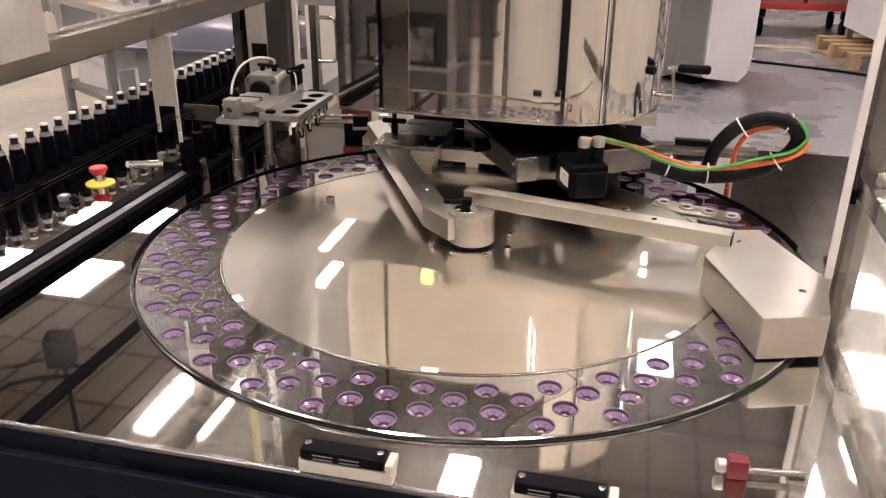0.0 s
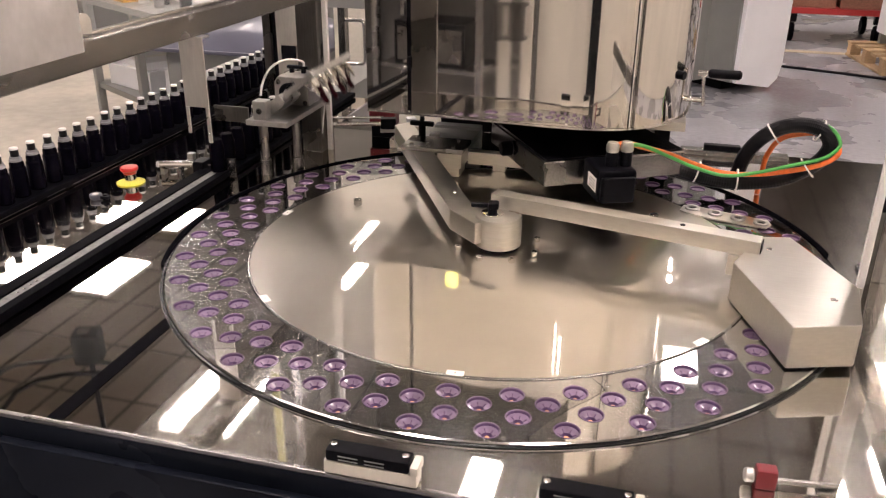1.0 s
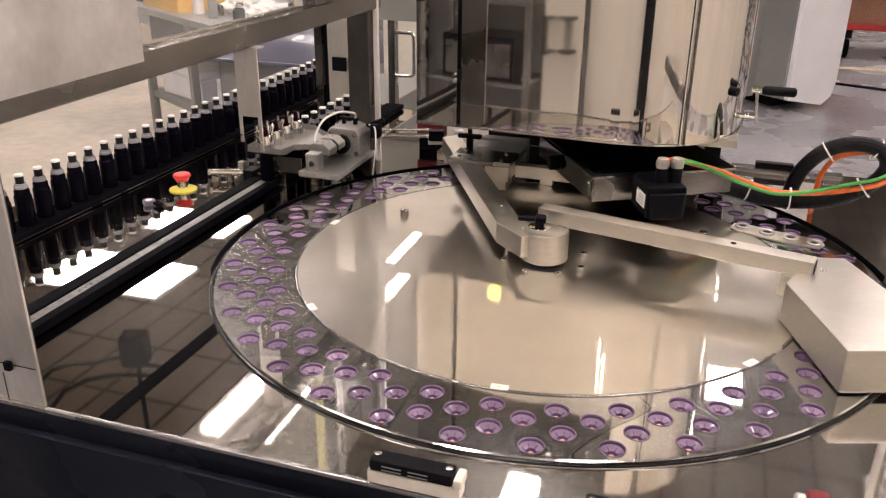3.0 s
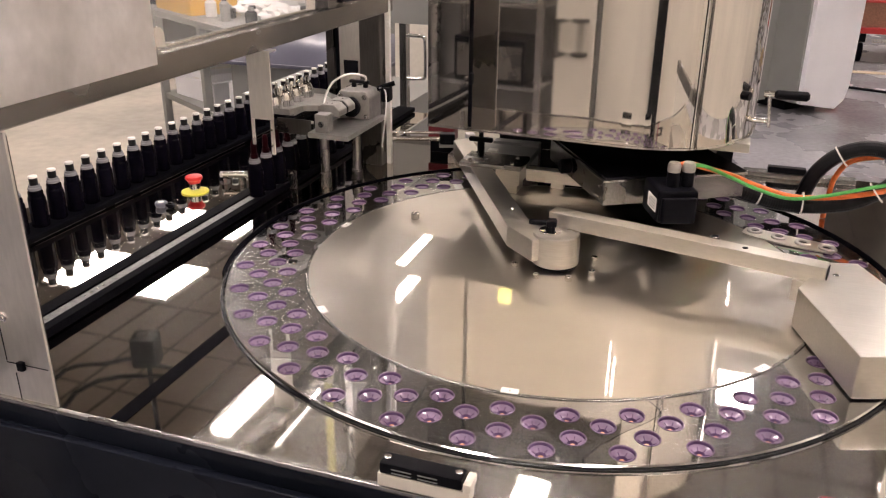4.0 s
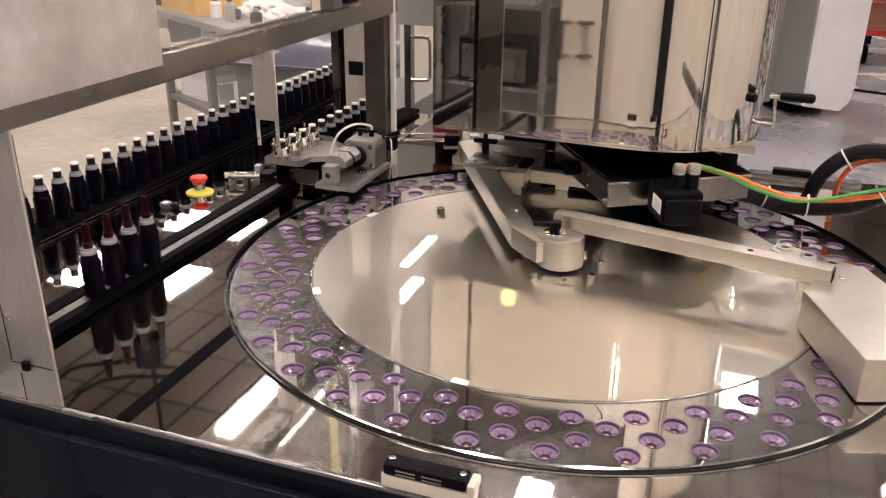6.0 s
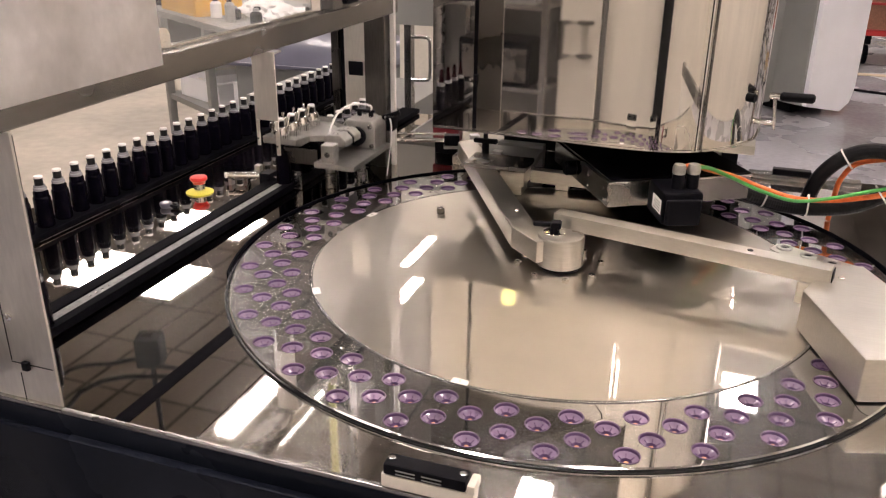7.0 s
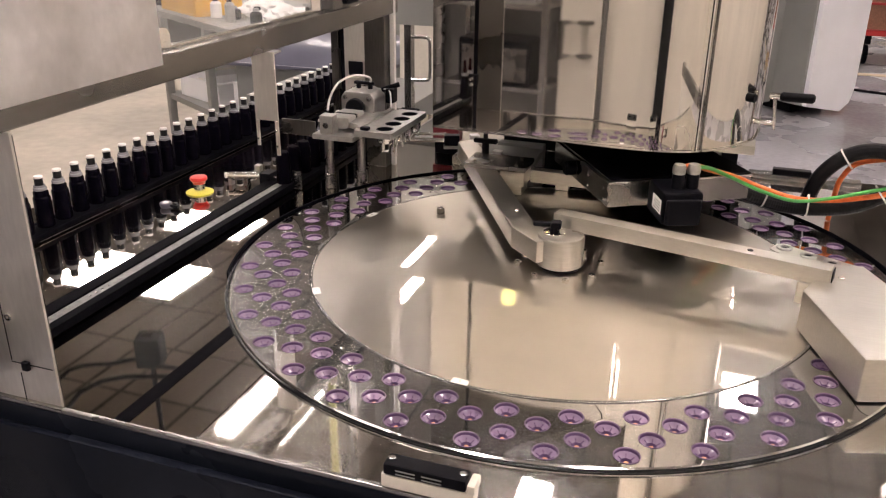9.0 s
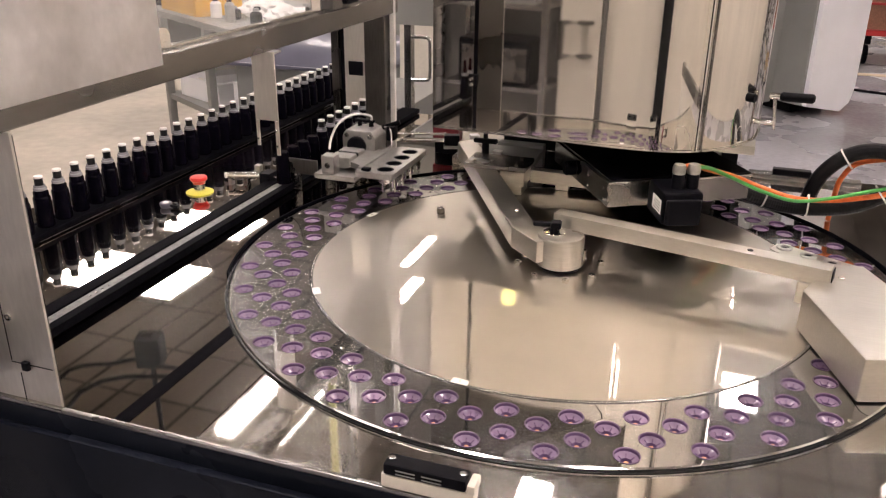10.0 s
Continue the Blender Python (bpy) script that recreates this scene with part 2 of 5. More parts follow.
def tube(pts, r, n=10, steps=10, ribs=0.0, bm=None):
    """A hose along smoothed points; ribs > 0 gives corrugation."""
    bm = bm or bmesh.new()
    path = smooth_path(pts, steps)
    up = Vector((0.03, 1, 0.05)).normalized()
    rings = []
    for i, p in enumerate(path):
        d = (path[min(i + 1, len(path) - 1)] - path[max(i - 1, 0)]).normalized()
        u = d.cross(up).normalized()
        w = d.cross(u)
        rr = r * (1 + (ribs if i % 2 else -ribs))
        rings.append([bm.verts.new(p + (u * math.cos(2 * math.pi * k / n) + w * math.sin(2 * math.pi * k / n)) * rr) for k in range(n)])
    for a, b in zip(rings, rings[1:]):
        for k in range(n):
            bm.faces.new((a[k], a[(k + 1) % n], b[(k + 1) % n], b[k]))
    bm.faces.new(rings[0])
    bm.faces.new(rings[-1][::-1])
    return bm


def prism(outline, z0, z1, bev=0.002, bm=None, m=None):
    """Extrude a plan outline from z0 to z1 with rounded edges."""
    bm = bm or bmesh.new()
    lo = [bm.verts.new((x, y, z0)) for x, y in outline]
    hi = [bm.verts.new((x, y, z1)) for x, y in outline]
    n = len(outline)
    fs = [bm.faces.new(lo[::-1]), bm.faces.new(hi)] + [bm.faces.new((lo[i], lo[(i + 1) % n], hi[(i + 1) % n], hi[i])) for i in range(n)]
    vs = lo + hi
    if bev:
        es = list({e for f in fs for e in f.edges})
        rb = bmesh.ops.bevel(bm, geom=es, offset=bev, segments=2, affect="EDGES", profile=0.5)
        vs = list({v for f in rb["faces"] for v in f.verts} | {v for v in vs if v.is_valid})
    if m is not None:
        bmesh.ops.transform(bm, matrix=m, verts=vs)
    return bm


def holed_sheet(outline, holes, z0, z1, n=18):
    """A sheet with round holes (x, y, r), its rims and hole walls included."""
    from mathutils import geometry
    pts, edges = [], []

    def loop(ring):
        s = len(pts)
        pts.extend(Vector(p) for p in ring)
        edges.extend((s + i, s + (i + 1) % len(ring)) for i in range(len(ring)))
    loop(outline)
    for hx, hy, hr in holes:
        k = n if hr < 0.1 else 128
        loop([(hx + hr * math.cos(2 * math.pi * i / k), hy + hr * math.sin(2 * math.pi * i / k)) for i in range(k)])
    co, ed, fa, *_ = geometry.delaunay_2d_cdt(pts, edges, [], 1, 1e-7)
    ar = sum(a[0] * b[1] - b[0] * a[1] for a, b in zip(outline, outline[1:] + outline[:1]))

    def inside(p):
        hit = False
        for a, b in zip(outline, outline[1:] + outline[:1]):
            if (a[1] > p[1]) != (b[1] > p[1]) and p[0] < (b[0] - a[0]) * (p[1] - a[1]) / (b[1] - a[1]) + a[0]:
                hit = not hit
        return hit
    bm = bmesh.new()
    hi = [bm.verts.new((c.x, c.y, z1)) for c in co]
    for f in fa:
        c = sum((co[i] for i in f), Vector((0, 0))) / len(f)
        if any((c.x - hx) ** 2 + (c.y - hy) ** 2 < hr * hr * 0.97 for hx, hy, hr in holes) or not inside(c):
            continue
        bm.faces.new([hi[i] for i in f])
    loose = [v for v in bm.verts if not v.link_faces]
    bmesh.ops.delete(bm, geom=loose, context="VERTS")
    rim = [e for e in bm.edges if e.is_boundary]
    ex = bmesh.ops.extrude_edge_only(bm, edges=rim)
    for v in ex["geom"]:
        if isinstance(v, bmesh.types.BMVert):
            v.co.z = z0
    return bm


def screw(parent, x, y, z, r=0.004, material=None, name="screw", h=0.003, axis=None):
    bm = lathe([(0, 0), (r, 0), (r, h * 0.7), (r * 0.8, h), (r * 0.45, h), (r * 0.4, h * 0.4), (0, h * 0.4)], 10)
    return part(name, bm, material or M_CHROME, parent, m=Matrix.Translation((x, y, z)) @ (axis or Matrix()))


FRONT = pose(0, 0, 0, 90, 0, 0)      # +z turned towards -y


# ---- hall ----
def hall():
    fl = part("floor", B(-16, 14, -12, 20, -0.3, 0, 0), M_CONCRETE)
    tagged(fl, "grey painted concrete factory floor with stains", "floor", kind="structure")
    zone = part("floor_zone", B(-12, -2.6, 1.2, 14, 0.0, 0.004, 0), M_BEIGE)
    tagged(zone, "beige painted floor area beside the machine", "floor", kind="structure")
    for i, (x0, x1, y0, y1) in enumerate(((-16.3, -16, -12, 20), (14, 14.3, -12, 20), (-16.3, 14.3, 20, 20.3), (-16.3, 14.3, -12.3, -12))):
        w = part(("wall_west", "wall_east", "wall_north", "wall_south")[i], B(x0, x1, y0, y1, -0.3, 6.0395, 0), M_WALL)
        tagged(w, "cream painted hall wall", "wall", kind="structure")
    c = bmesh.new()
    box(c, -16.3, 14.3, -12.3, 20.3, 6.04, 6.24, 0)
    ce = part("ceiling", c, M_CEIL)
    tagged(ce, "brown-grey hall ceiling", "ceiling", kind="structure")
    g = bmesh.new()
    for k in range(-26, 26):
        box(g, 0.29 + 0.52 * k - 0.015, 0.29 + 0.52 * k + 0.015, -12, 20, 6.02, 6.0395, 0)
    for k in range(-16, 12):
        box(g, -16, 14, 6.83 + 1.1 * k - 0.015, 6.83 + 1.1 * k + 0.015, 6.025, 6.039, 0)
    gr = part("ceiling_grid", g, M_BEAM, smooth=0)
    tagged(gr, "dark metal grid under the ceiling panels", "ceiling grid", kind="structure")
    ln = part("floor_line", B(0.9, 6.0, 7.68, 7.80, 0.001, 0.005, 0), M_YLINE)
    tagged(ln, "worn yellow tape line on the concrete floor", "floor line", kind="structure")


def ceiling_light(x, y, w, l):
    t = thing("ceiling_light", "lit rectangular ceiling light with a white diffuser, some added unseen as fill", "ceiling light", pose(x, y, 5.98), "ceiling lights")
    fr = bmesh.new()
    for a in ((-w / 2 - 0.02, -w / 2, -l / 2 - 0.02, l / 2 + 0.02), (w / 2, w / 2 + 0.02, -l / 2 - 0.02, l / 2 + 0.02),
              (-w / 2, w / 2, -l / 2 - 0.02, -l / 2), (-w / 2, w / 2, l / 2, l / 2 + 0.02)):
        box(fr, *a, 0.004, 0.059, 0)
    box(fr, -w / 2, w / 2, -l / 2, l / 2, 0.045, 0.059, 0)
    part("frame", fr, M_WHITE, t)
    n = max(1, round(w / 0.13))
    df = bmesh.new()
    for i in range(n):
        box(df, -w / 2 + i * w / n + 0.006, -w / 2 + (i + 1) * w / n - 0.006, -l / 2 + 0.004, l / 2 - 0.004, 0.005, 0.04, 0)
    part("diffuser", df, M_LAMP, t)
    return t


def partition():
    # Unseen walls, added with tones and heights for what hood and disc mirror.
    for x0, x1, z0, z1, m, lab in ((-1.065, 1.199, 0.0, 4.05, M_CREAM, "bright cream wall facing the machine"), (1.2, 5.2, 0.0, 6.035, M_CREAM, "bright cream wall facing the machine"), (-9.0, -1.075, 0.0, 2.6, M_DARKWALL, "dark grey panelled wall part facing the machine"),
                                   (-9.0, -1.075, 2.605, 4.05, M_CREAM, "bright cream wall facing the machine")):
        w = part("wall_partition", B(x0, x1, -3.75, -3.65, z0, z1, 0.002), m)
        tagged(w, lab, "wall", kind="structure")
    e = part("wall_partition", B(5.21, 5.3, -3.75, 5.0, 0.0, 6.035, 0.01), M_CREAM)
    tagged(e, "cream partition wall beside the aisle", "wall", kind="structure")


hall()
partition()
LIGHTS = [
    (-7.75, 8.62, 0.66, 1.15), (-9.25, 8.6, 0.8, 1.3), (-9.2, 11.0, 0.5, 1.0), (-7.95, 11.0, 0.42, 1.0),
    (-4.72, 5.95, 0.22, 1.2), (-4.1, 5.95, 0.17, 1.1), (-4.5, 11.4, 0.16, 1.9), (-4.1, 9.6, 0.2, 0.9), (-3.2, 8.9, 0.3, 0.6),
    (-0.65, 8.2, 0.16, 1.0), (0.66, 11.2, 0.16, 0.9), (0.88, 8.3, 0.42, 0.8), (-1.1, 5.35, 0.3, 0.8),
    (3.9, 11.05, 0.65, 0.95), (3.5, 8.4, 0.52, 1.05), (3.05, 6.7, 0.3, 0.65), (2.45, 6.4, 0.16, 0.95),
    # From here on unseen lights, added as fill and for streaks on the ring.
    (-6.0, -2.2, 0.5, 1.2), (-3.4, -2.2, 0.5, 1.2), (-1.0, -2.2, 0.5, 1.2), (1.4, -2.2, 0.5, 1.2), (3.8, -2.2, 0.5, 1.2), (5.6, 3.0, 0.5, 1.2), (-7.0, 3.5, 0.5, 1.2),
    (-2.2, 15.5, 0.5, 1.2), (8.0, 16.0, 0.5, 1.2), (-1.2, -8.2, 0.3, 1.2), (1.6, -8.0, 0.3, 1.2),
    (-2.0, 1.5, 0.5, 1.2), (1.2, 1.5, 0.5, 1.2), (3.6, 1.0, 0.5, 1.2),
]
for spec in LIGHTS:
    ceiling_light(*spec)


# ---- machine table ----
def hanging_camera():
    """Black housing hung under the ceiling, with a loose cable; it shows mirrored in the deck."""
    t = thing("ceiling_sensor", "black sensor housing hung from the ceiling with loose cables", "ceiling sensor", pose(-3.66, 3.12, 3.5, 0, 0, 20))
    part("housing", B(-0.10, 0.10, -0.09, 0.09, -0.14, 0.12, 0.03), M_RUBBER, t)
    part("window", B(-0.05, 0.03, -0.05, 0.02, -0.146, -0.1405, 0.002), M_BLACKGLOSS, t, "dark sensor window")
    part("drop_rod", rod((0, 0, 0.1205), (0, 0, 2.52), 0.02, 10), M_BLACK, t)
    part("cable", tube([(0, 0.02, 0.10), (-0.3, 0.10, 0.16), (-0.9, 0.15, 0.5), (-1.2, 0.2, 2.52)], 0.018, 8, 6), M_BLACK, t)
    part("cable", tube([(0.05, -0.05, 0.10), (0.3, -0.35, 0.0), (-0.4, -0.7, 0.1), (-1.1, -0.6, 2.52)], 0.018, 8, 6), M_BLACK, t)
    return t


def equipment_rack():
    """Open rack behind the operator side; it shows mirrored in the hood."""
    t = thing("equipment_rack", "dark steel equipment rack with instrument modules by the wall", "rack", pose(-1.54, -3.30, 0, 0, 0, 0), "equipment racks")
    for x in (-0.42, 0.42):
        for y in (-0.25, 0.25):
            part("post", B(x - 0.02, x + 0.02, y - 0.02, y + 0.02, 0, 2.1, 0.003), M_FRAME, t)
    for z in (0.45, 0.95, 1.4, 1.85):
        part("shelf", B(-0.3995, 0.3995, -0.22, 0.22, z, z + 0.025, 0.002), M_FRAME, t)
    for x0, x1, z0, z1, m in ((-0.36, -0.10, 0.976, 1.22, M_BLACK), (-0.02, 0.33, 0.976, 1.12, M_GREYCAB), (-0.3, 0.05, 1.426, 1.58, M_GREYCAB), (0.12, 0.34, 1.426, 1.72, M_BLACK), (-0.3, 0.3, 0.476, 0.75, M_BLACK)):
        b = part("module", B(x0, x1, -0.15, 0.2, z0, z1, 0.008), m, t)
        part("module_front", B(x0 + 0.03, x1 - 0.03, 0.2005, 0.206, z0 + 0.03, z1 - 0.04, 0.001), M_POST, b, "dark steel front plate")
    return t


def wall_column():
    """Dark upright by the wall behind the operator; it shows mirrored in the hood."""
    c = part("column", B(0.50, 1.16, -3.62, -3.30, 0.0, 2.7, 0.02), M_BLACK)
    tagged(c, "dark painted column by the cream wall", "column", kind="structure")
    d = thing("cabinet_door", "cream cabinet door with a bow handle beside the racks", "cabinet door", pose(-1.06, -3.2, 0))
    part("leaf", B(-0.02, 0.05, -0.012, 0.012, 0.0, 2.2, 0.004), M_CREAM, d)
    part("handle", tube([(0.0, 0.012, 0.88), (0.0, 0.07, 0.88), (0.0, 0.08, 0.87), (0.0, 0.08, 0.69), (0.0, 0.07, 0.68), (0.0, 0.012, 0.68)], 0.014, 8, 5), M_POST, d, "bow handle", smooth=80)


def wall_lamp(x, z0, z1, material, label, w=0.05):
    """Unseen upright lamp, added on the cream wall; it shows twice mirrored, in hood and disc."""
    t = thing("wall_lamp", label, "wall lamp", pose(x, -3.62, 0), "wall lamps")
    part("tray", B(-w - 0.02, w + 0.02, -0.029, -0.001, z0 - 0.03, z1 + 0.03, 0.004), M_WHITE, t)
    part("tube", B(-w, w, 0.0, 0.03, z0, z1, 0.006), material, t, "lit tube")


wall_lamp(-0.04, 3.30, 3.72, M_LAMP, "lit upright tube lamp added on the wall for streaks on the disc", 0.03)
wall_lamp(0.16, 3.42, 3.72, M_LAMP, "lit upright tube lamp added on the wall for streaks on the disc", 0.025)
wall_lamp(-1.50, 3.04, 3.17, M_YGLAMP, "small yellow-green lamp added on the wall for a glow on the disc", 0.05)
wall_column()
hanging_camera()
RACK = equipment_rack()
copy_thing(RACK, pose(-2.62, -3.30, 0))


def deck():
    t = thing("machine_table", "stainless machine table with a mirror-polished deck", "machine table", pose(0, 0, 0))
    west = [(-1.16, -0.687), (-0.326, -0.687), (-0.326, 0.775), (-0.62, 0.775), (-0.62, 1.05), (-1.16, 1.05)]
    east = [(-0.3245, -0.687), (1.02, -0.687), (1.02, 0.775), (-0.3245, 0.775)]
    part("deck_sheet", holed_sheet(west, [(0, 0, 0.603)], DECK - 0.005, DECK), M_DECK, t, "mirror-polished stainless deck sheet", smooth=0)
    part("deck_sheet", holed_sheet(east, [(0, 0, 0.603)], DECK - 0.005, DECK), M_DECKSATIN, t, "finely ground stainless deck sheet", smooth=0)
    part("deck_joint", B(-0.3265, -0.3240, -0.686, -0.50, DECK - 0.004, DECK - 0.001, 0), M_BLACK, t, "narrow dark joint between deck sheets")
    # Dark strip paints a roof beam's reflection onto the deck.
    part("deck_channel", B(-0.452, -0.428, -0.684, -0.40, DECK, DECK + 0.0010, 0.0003), M_RUBBER, t, "thin dark strip standing in for a roof beam mirrored in the deck")
    part("front_lip", B(-0.66, 1.02, -0.695, -0.6875, DECK - 0.0035, DECK + 0.0030, 0.0015), M_FRAME, t, "satin folded front edge")
    part("front_band", B(-0.66, 1.02, -0.6945, -0.689, DECK - 0.05, DECK - 0.0040, 0.001), M_NAVY, t, "dark glossy band under the front edge")
    part("front_panel", B(-0.66, 1.02, -0.711, -0.697, 0.12, DECK - 0.030, 0.003), M_NAVY, t, "dark navy front panel")
    part("side_panel", B(1.0, 1.02, -0.686, 0.774, 0.12, DECK - 0.006, 0.002), M_FRAME, t)
    part("side_panel", B(-1.16, -1.14, -0.686, 1.05, 0.12, DECK - 0.006, 0.002), M_FRAME, t)
    part("back_panel", B(-1.138, 0.998, 0.75, 0.77, 0.12, DECK - 0.006, 0.002), M_FRAME, t)
    part("basin", B(-0.64, 0.64, -0.64, 0.64, 0.70, 0.72, 0.002), M_BLACK, t)
    for x in (-1.1, 0.95):
        for y in (-0.62, 0.7):
            part("leg", rod((x, y, 0), (x, y, 0.6), 0.025), M_FRAME, t)
    # round opening: steel collar and black guard ring
    part("collar", lathe([(0.6076, DECK - 0.001), (0.6076, DECK + 0.0010), (0.6078, DECK + 0.0014), (0.6084, DECK + 0.0014), (0.6087, DECK + 0.0010), (0.6087, DECK - 0.001)], 160), M_FRAME, t, "bright steel lip round the opening")
    part("guard_ring", lathe([(0.6024, DECK - 0.004), (0.6024, RING - 0.0028), (0.6030, RING - 0.0020), (0.6068, RING - 0.0020), (0.6074, RING - 0.0028), (0.6074, DECK + 0.0005)], 160), M_BLACKGLOSS, t, "glossy black guard ring")
    arc = bmesh.new()
    prof = [(0.6089, DECK + 0.0005), (0.6089, RING + 0.004), (0.6119, RING + 0.004), (0.6119, DECK + 0.0005)]
    loops = []
    for k in range(97):
        d = radians(12 + 2.0 * k)
        loops.append([arc.verts.new((r * math.cos(d), r * math.sin(d), z)) for r, z in prof])
    for a, b in zip(loops, loops[1:]):
        for k in range(4):
            arc.faces.new((a[k], a[(k + 1) % 4], b[(k + 1) % 4], b[k]))
    arc.faces.new(loops[0])
    arc.faces.new(loops[-1][::-1])
    part("rear_guard", arc, M_RUBBER, t, "black upstand round the rear of the opening", smooth=30)
    return t


deck()


# ---- rotary table ----
RADII = (0.495, 0.519, 0.546, 0.576)
SHIFT = (13.75, 8.8, 4.3, 0.2)


def polar(r, deg):
    return (r * math.cos(radians(deg)), r * math.sin(radians(deg)))


def joint_path(a):
    """From the outer rim to the inner rim between two slanted rows."""
    return [polar(r, a + d) for r, d in ((0.5995, 0), (0.588, 0), (0.562, 2.2), (0.5325, 6.2), (0.512, 10.4), (0.497, 13.2), (0.485, 13.4), (0.4618, 12.6))]


def rotary_table():
    t = thing("rotary_table", "round indexing table with a satin disc and a pocketed outer ring", "turntable", pose(0, 0, 0))
    part("disc", lathe([(0, RING - 0.012), (0.454, RING - 0.012), (0.456, RING - 0.010), (0.456, RING + 0.0012), (0, RING + 0.0012)], 160), M_DISC, t, "satin ground steel centre disc", smooth=20)
    part("disc_rim", lathe([(0.4563, RING - 0.010), (0.4563, RING + 0.0014), (0.4570, RING + 0.0020), (0.4600, RING + 0.0018), (0.4608, RING + 0.0008), (0.4608, RING - 0.010)], 160), M_FRAME, t, "bright rounded disc rim", smooth=50)
    part("drum", lathe([(0.40, 0.74), (0.59, 0.74), (0.59, RING - 0.03), (0.40, RING - 0.03)], 96), M_BLACK, t)
    starts = []
    a = -74.8 - 200
    for i in range(7):
        n = 5 if i < 6 else 6
        starts.append((a, n))
        a += 10 * n
    shared = {}
    cup_mesh = {}
    for a, n in starts:
        if n not in shared:
            first, last = joint_path(0.09), joint_path(10 * n - 0.09)
            outer = [polar(0.5995, d) for d in np.linspace(0.06, 10 * n - 0.06, 12 * n)]
            inner = [polar(0.4618, d) for d in np.linspace(10 * n - 0.06 + 12.6, 0.06 + 12.6, 10 * n)]
            outline = [tuple(map(float, p)) for p in outer[:-1] + last[:-1] + inner[:-1] + first[::-1][:-1]]
            holes = []
            for i in range(n):
                for r, s in zip(RADII, SHIFT):
                    x, y = polar(r, 10 * i + 4.8 + s)
                    holes.append((x, y, 0.0176))
            shared[n] = (mesh_of("ring_segment", holed_sheet(outline, holes, -0.006, 0.0), 0), holes)
        me, holes = shared[n]
        seg = part("ring_segment", me, M_RING, t, "polished steel segment with rows of round pockets", m=pose(0, 0, RING, 0, 0, a))
        for hx, hy, hr in holes:
            cup(seg, hx, hy, cup_mesh)
        for d, r in ((2.4, 0.487), (10 * n - 3, 0.592)):
            x, y = polar(r, d + (12 if r < 0.5 else 0))
            screw(seg, x, y, 0, 0.0032, M_CHROME, h=0.0012)
    part("outer_bevel", lathe([(0.5998, RING - 0.010), (0.6020, RING - 0.010), (0.6020, RING - 0.0012), (0.5998, RING + 0.0004)], 160), M_CHROME, t, "bright bevelled rim")
    for d in (-36.3, -86.0, -135.6, 174.0, 124.0, 74.0, 24.0):
        part("label", B(-0.0065, 0.0065, -0.0125, 0.0125, 0, 0.0006, 0), M_LABELPAPER, t, "small white printed label", m=pose(*polar(0.453, d), RING + 0.0014, 0, 0, d))
        part("label_dot", lathe([(0, 0), (0.0012, 0), (0.0012, 0.0003), (0, 0.0003)], 8), M_BLACK, t, m=pose(*polar(0.453, d), RING + 0.0021, 0, 0, d))
    for d in (158.0, 38.0, -82.0 + 360):
        if d < 270:
            part("disc_screw", lathe([(0, 0), (0.0085, 0), (0.0085, 0.012), (0.0075, 0.013), (0.004, 0.013), (0.0035, 0.006), (0, 0.006)], 16), M_FRAME, t, "socket-head screw", m=pose(*polar(0.3545, d), RING + 0.0012))
    return t


def cup_profile(n=20):
    """Glossy pocket liner: lip, short dark wall, pale funnel with spokes and a copper pin."""
    bm = lathe([(0.0174, -0.004), (0.0174, 0.0005), (0.0168, 0.0010), (0.0161, 0.0005), (0.0159, -0.0006)], n)
    lathe([(0.0159, -0.0006), (0.0154, -0.0042)], n, bm=bm)
    lathe([(0.0154, -0.0042), (0.0110, -0.0062), (0.0070, -0.0088)], n, bm=bm)
    lathe([(0.0070, -0.0088), (0.0055, -0.0130), (0.0030, -0.0130), (0.0030, -0.0106), (0, -0.0102)], n, bm=bm)
    # Wall and pit take the darker purple, painting the shade inside the pocket.
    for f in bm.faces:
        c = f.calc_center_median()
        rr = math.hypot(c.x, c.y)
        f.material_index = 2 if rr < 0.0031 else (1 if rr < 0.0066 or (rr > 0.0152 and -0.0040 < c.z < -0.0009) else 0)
    for i in range(6):
        m = pose(0, 0, 0, 0, 0, i * 60) @ pose(0.0092, 0, -0.0072, 0, -32, 0)
        r = bmesh.ops.create_cube(bm, size=1)
        for v in r["verts"]:
            v.co = m @ Vector((v.co.x * 0.0058, v.co.y * 0.0008, v.co.z * 0.0012))
        for f in {f for v in r["verts"] for f in v.link_faces}:
            f.material_index = 1
    return bm


def cup(seg, x, y, store):
    if "m" not in store:
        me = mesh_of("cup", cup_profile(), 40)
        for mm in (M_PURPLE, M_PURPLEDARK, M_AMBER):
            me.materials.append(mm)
        store["m"] = me
    ob = new("cup", store["m"])
    ob.parent = seg
    ob.location = (x, y, 0)
    ob.rotation_euler = (0, 0, random.uniform(0, 6.28))


TABLE = rotary_table()


# ---- arms over the disc ----
def centre_hub():
    t = thing("hub_post", "turned steel hub on the disc centre with ring of screws", "hub", pose(0, 0, 0))
    z0 = RING + 0.0025
    part("post", lathe([(0, z0 + 0.004), (0.040, z0 + 0.004), (0.0435, z0 + 0.006), (0.0435, 0.990), (0.0415, 0.9945), (0.036, 0.9955), (0, 0.9955)], 48), M_BRUSH, t, "turned steel post")
    # Black ring fills the gap under the post with painted shadow.
    part("foot_ring", lathe([(0, z0), (0.0405, z0), (0.0405, z0 + 0.0042), (0, z0 + 0.0042)], 48), M_BLACK, t, "dark shadow gap ring")
    return t


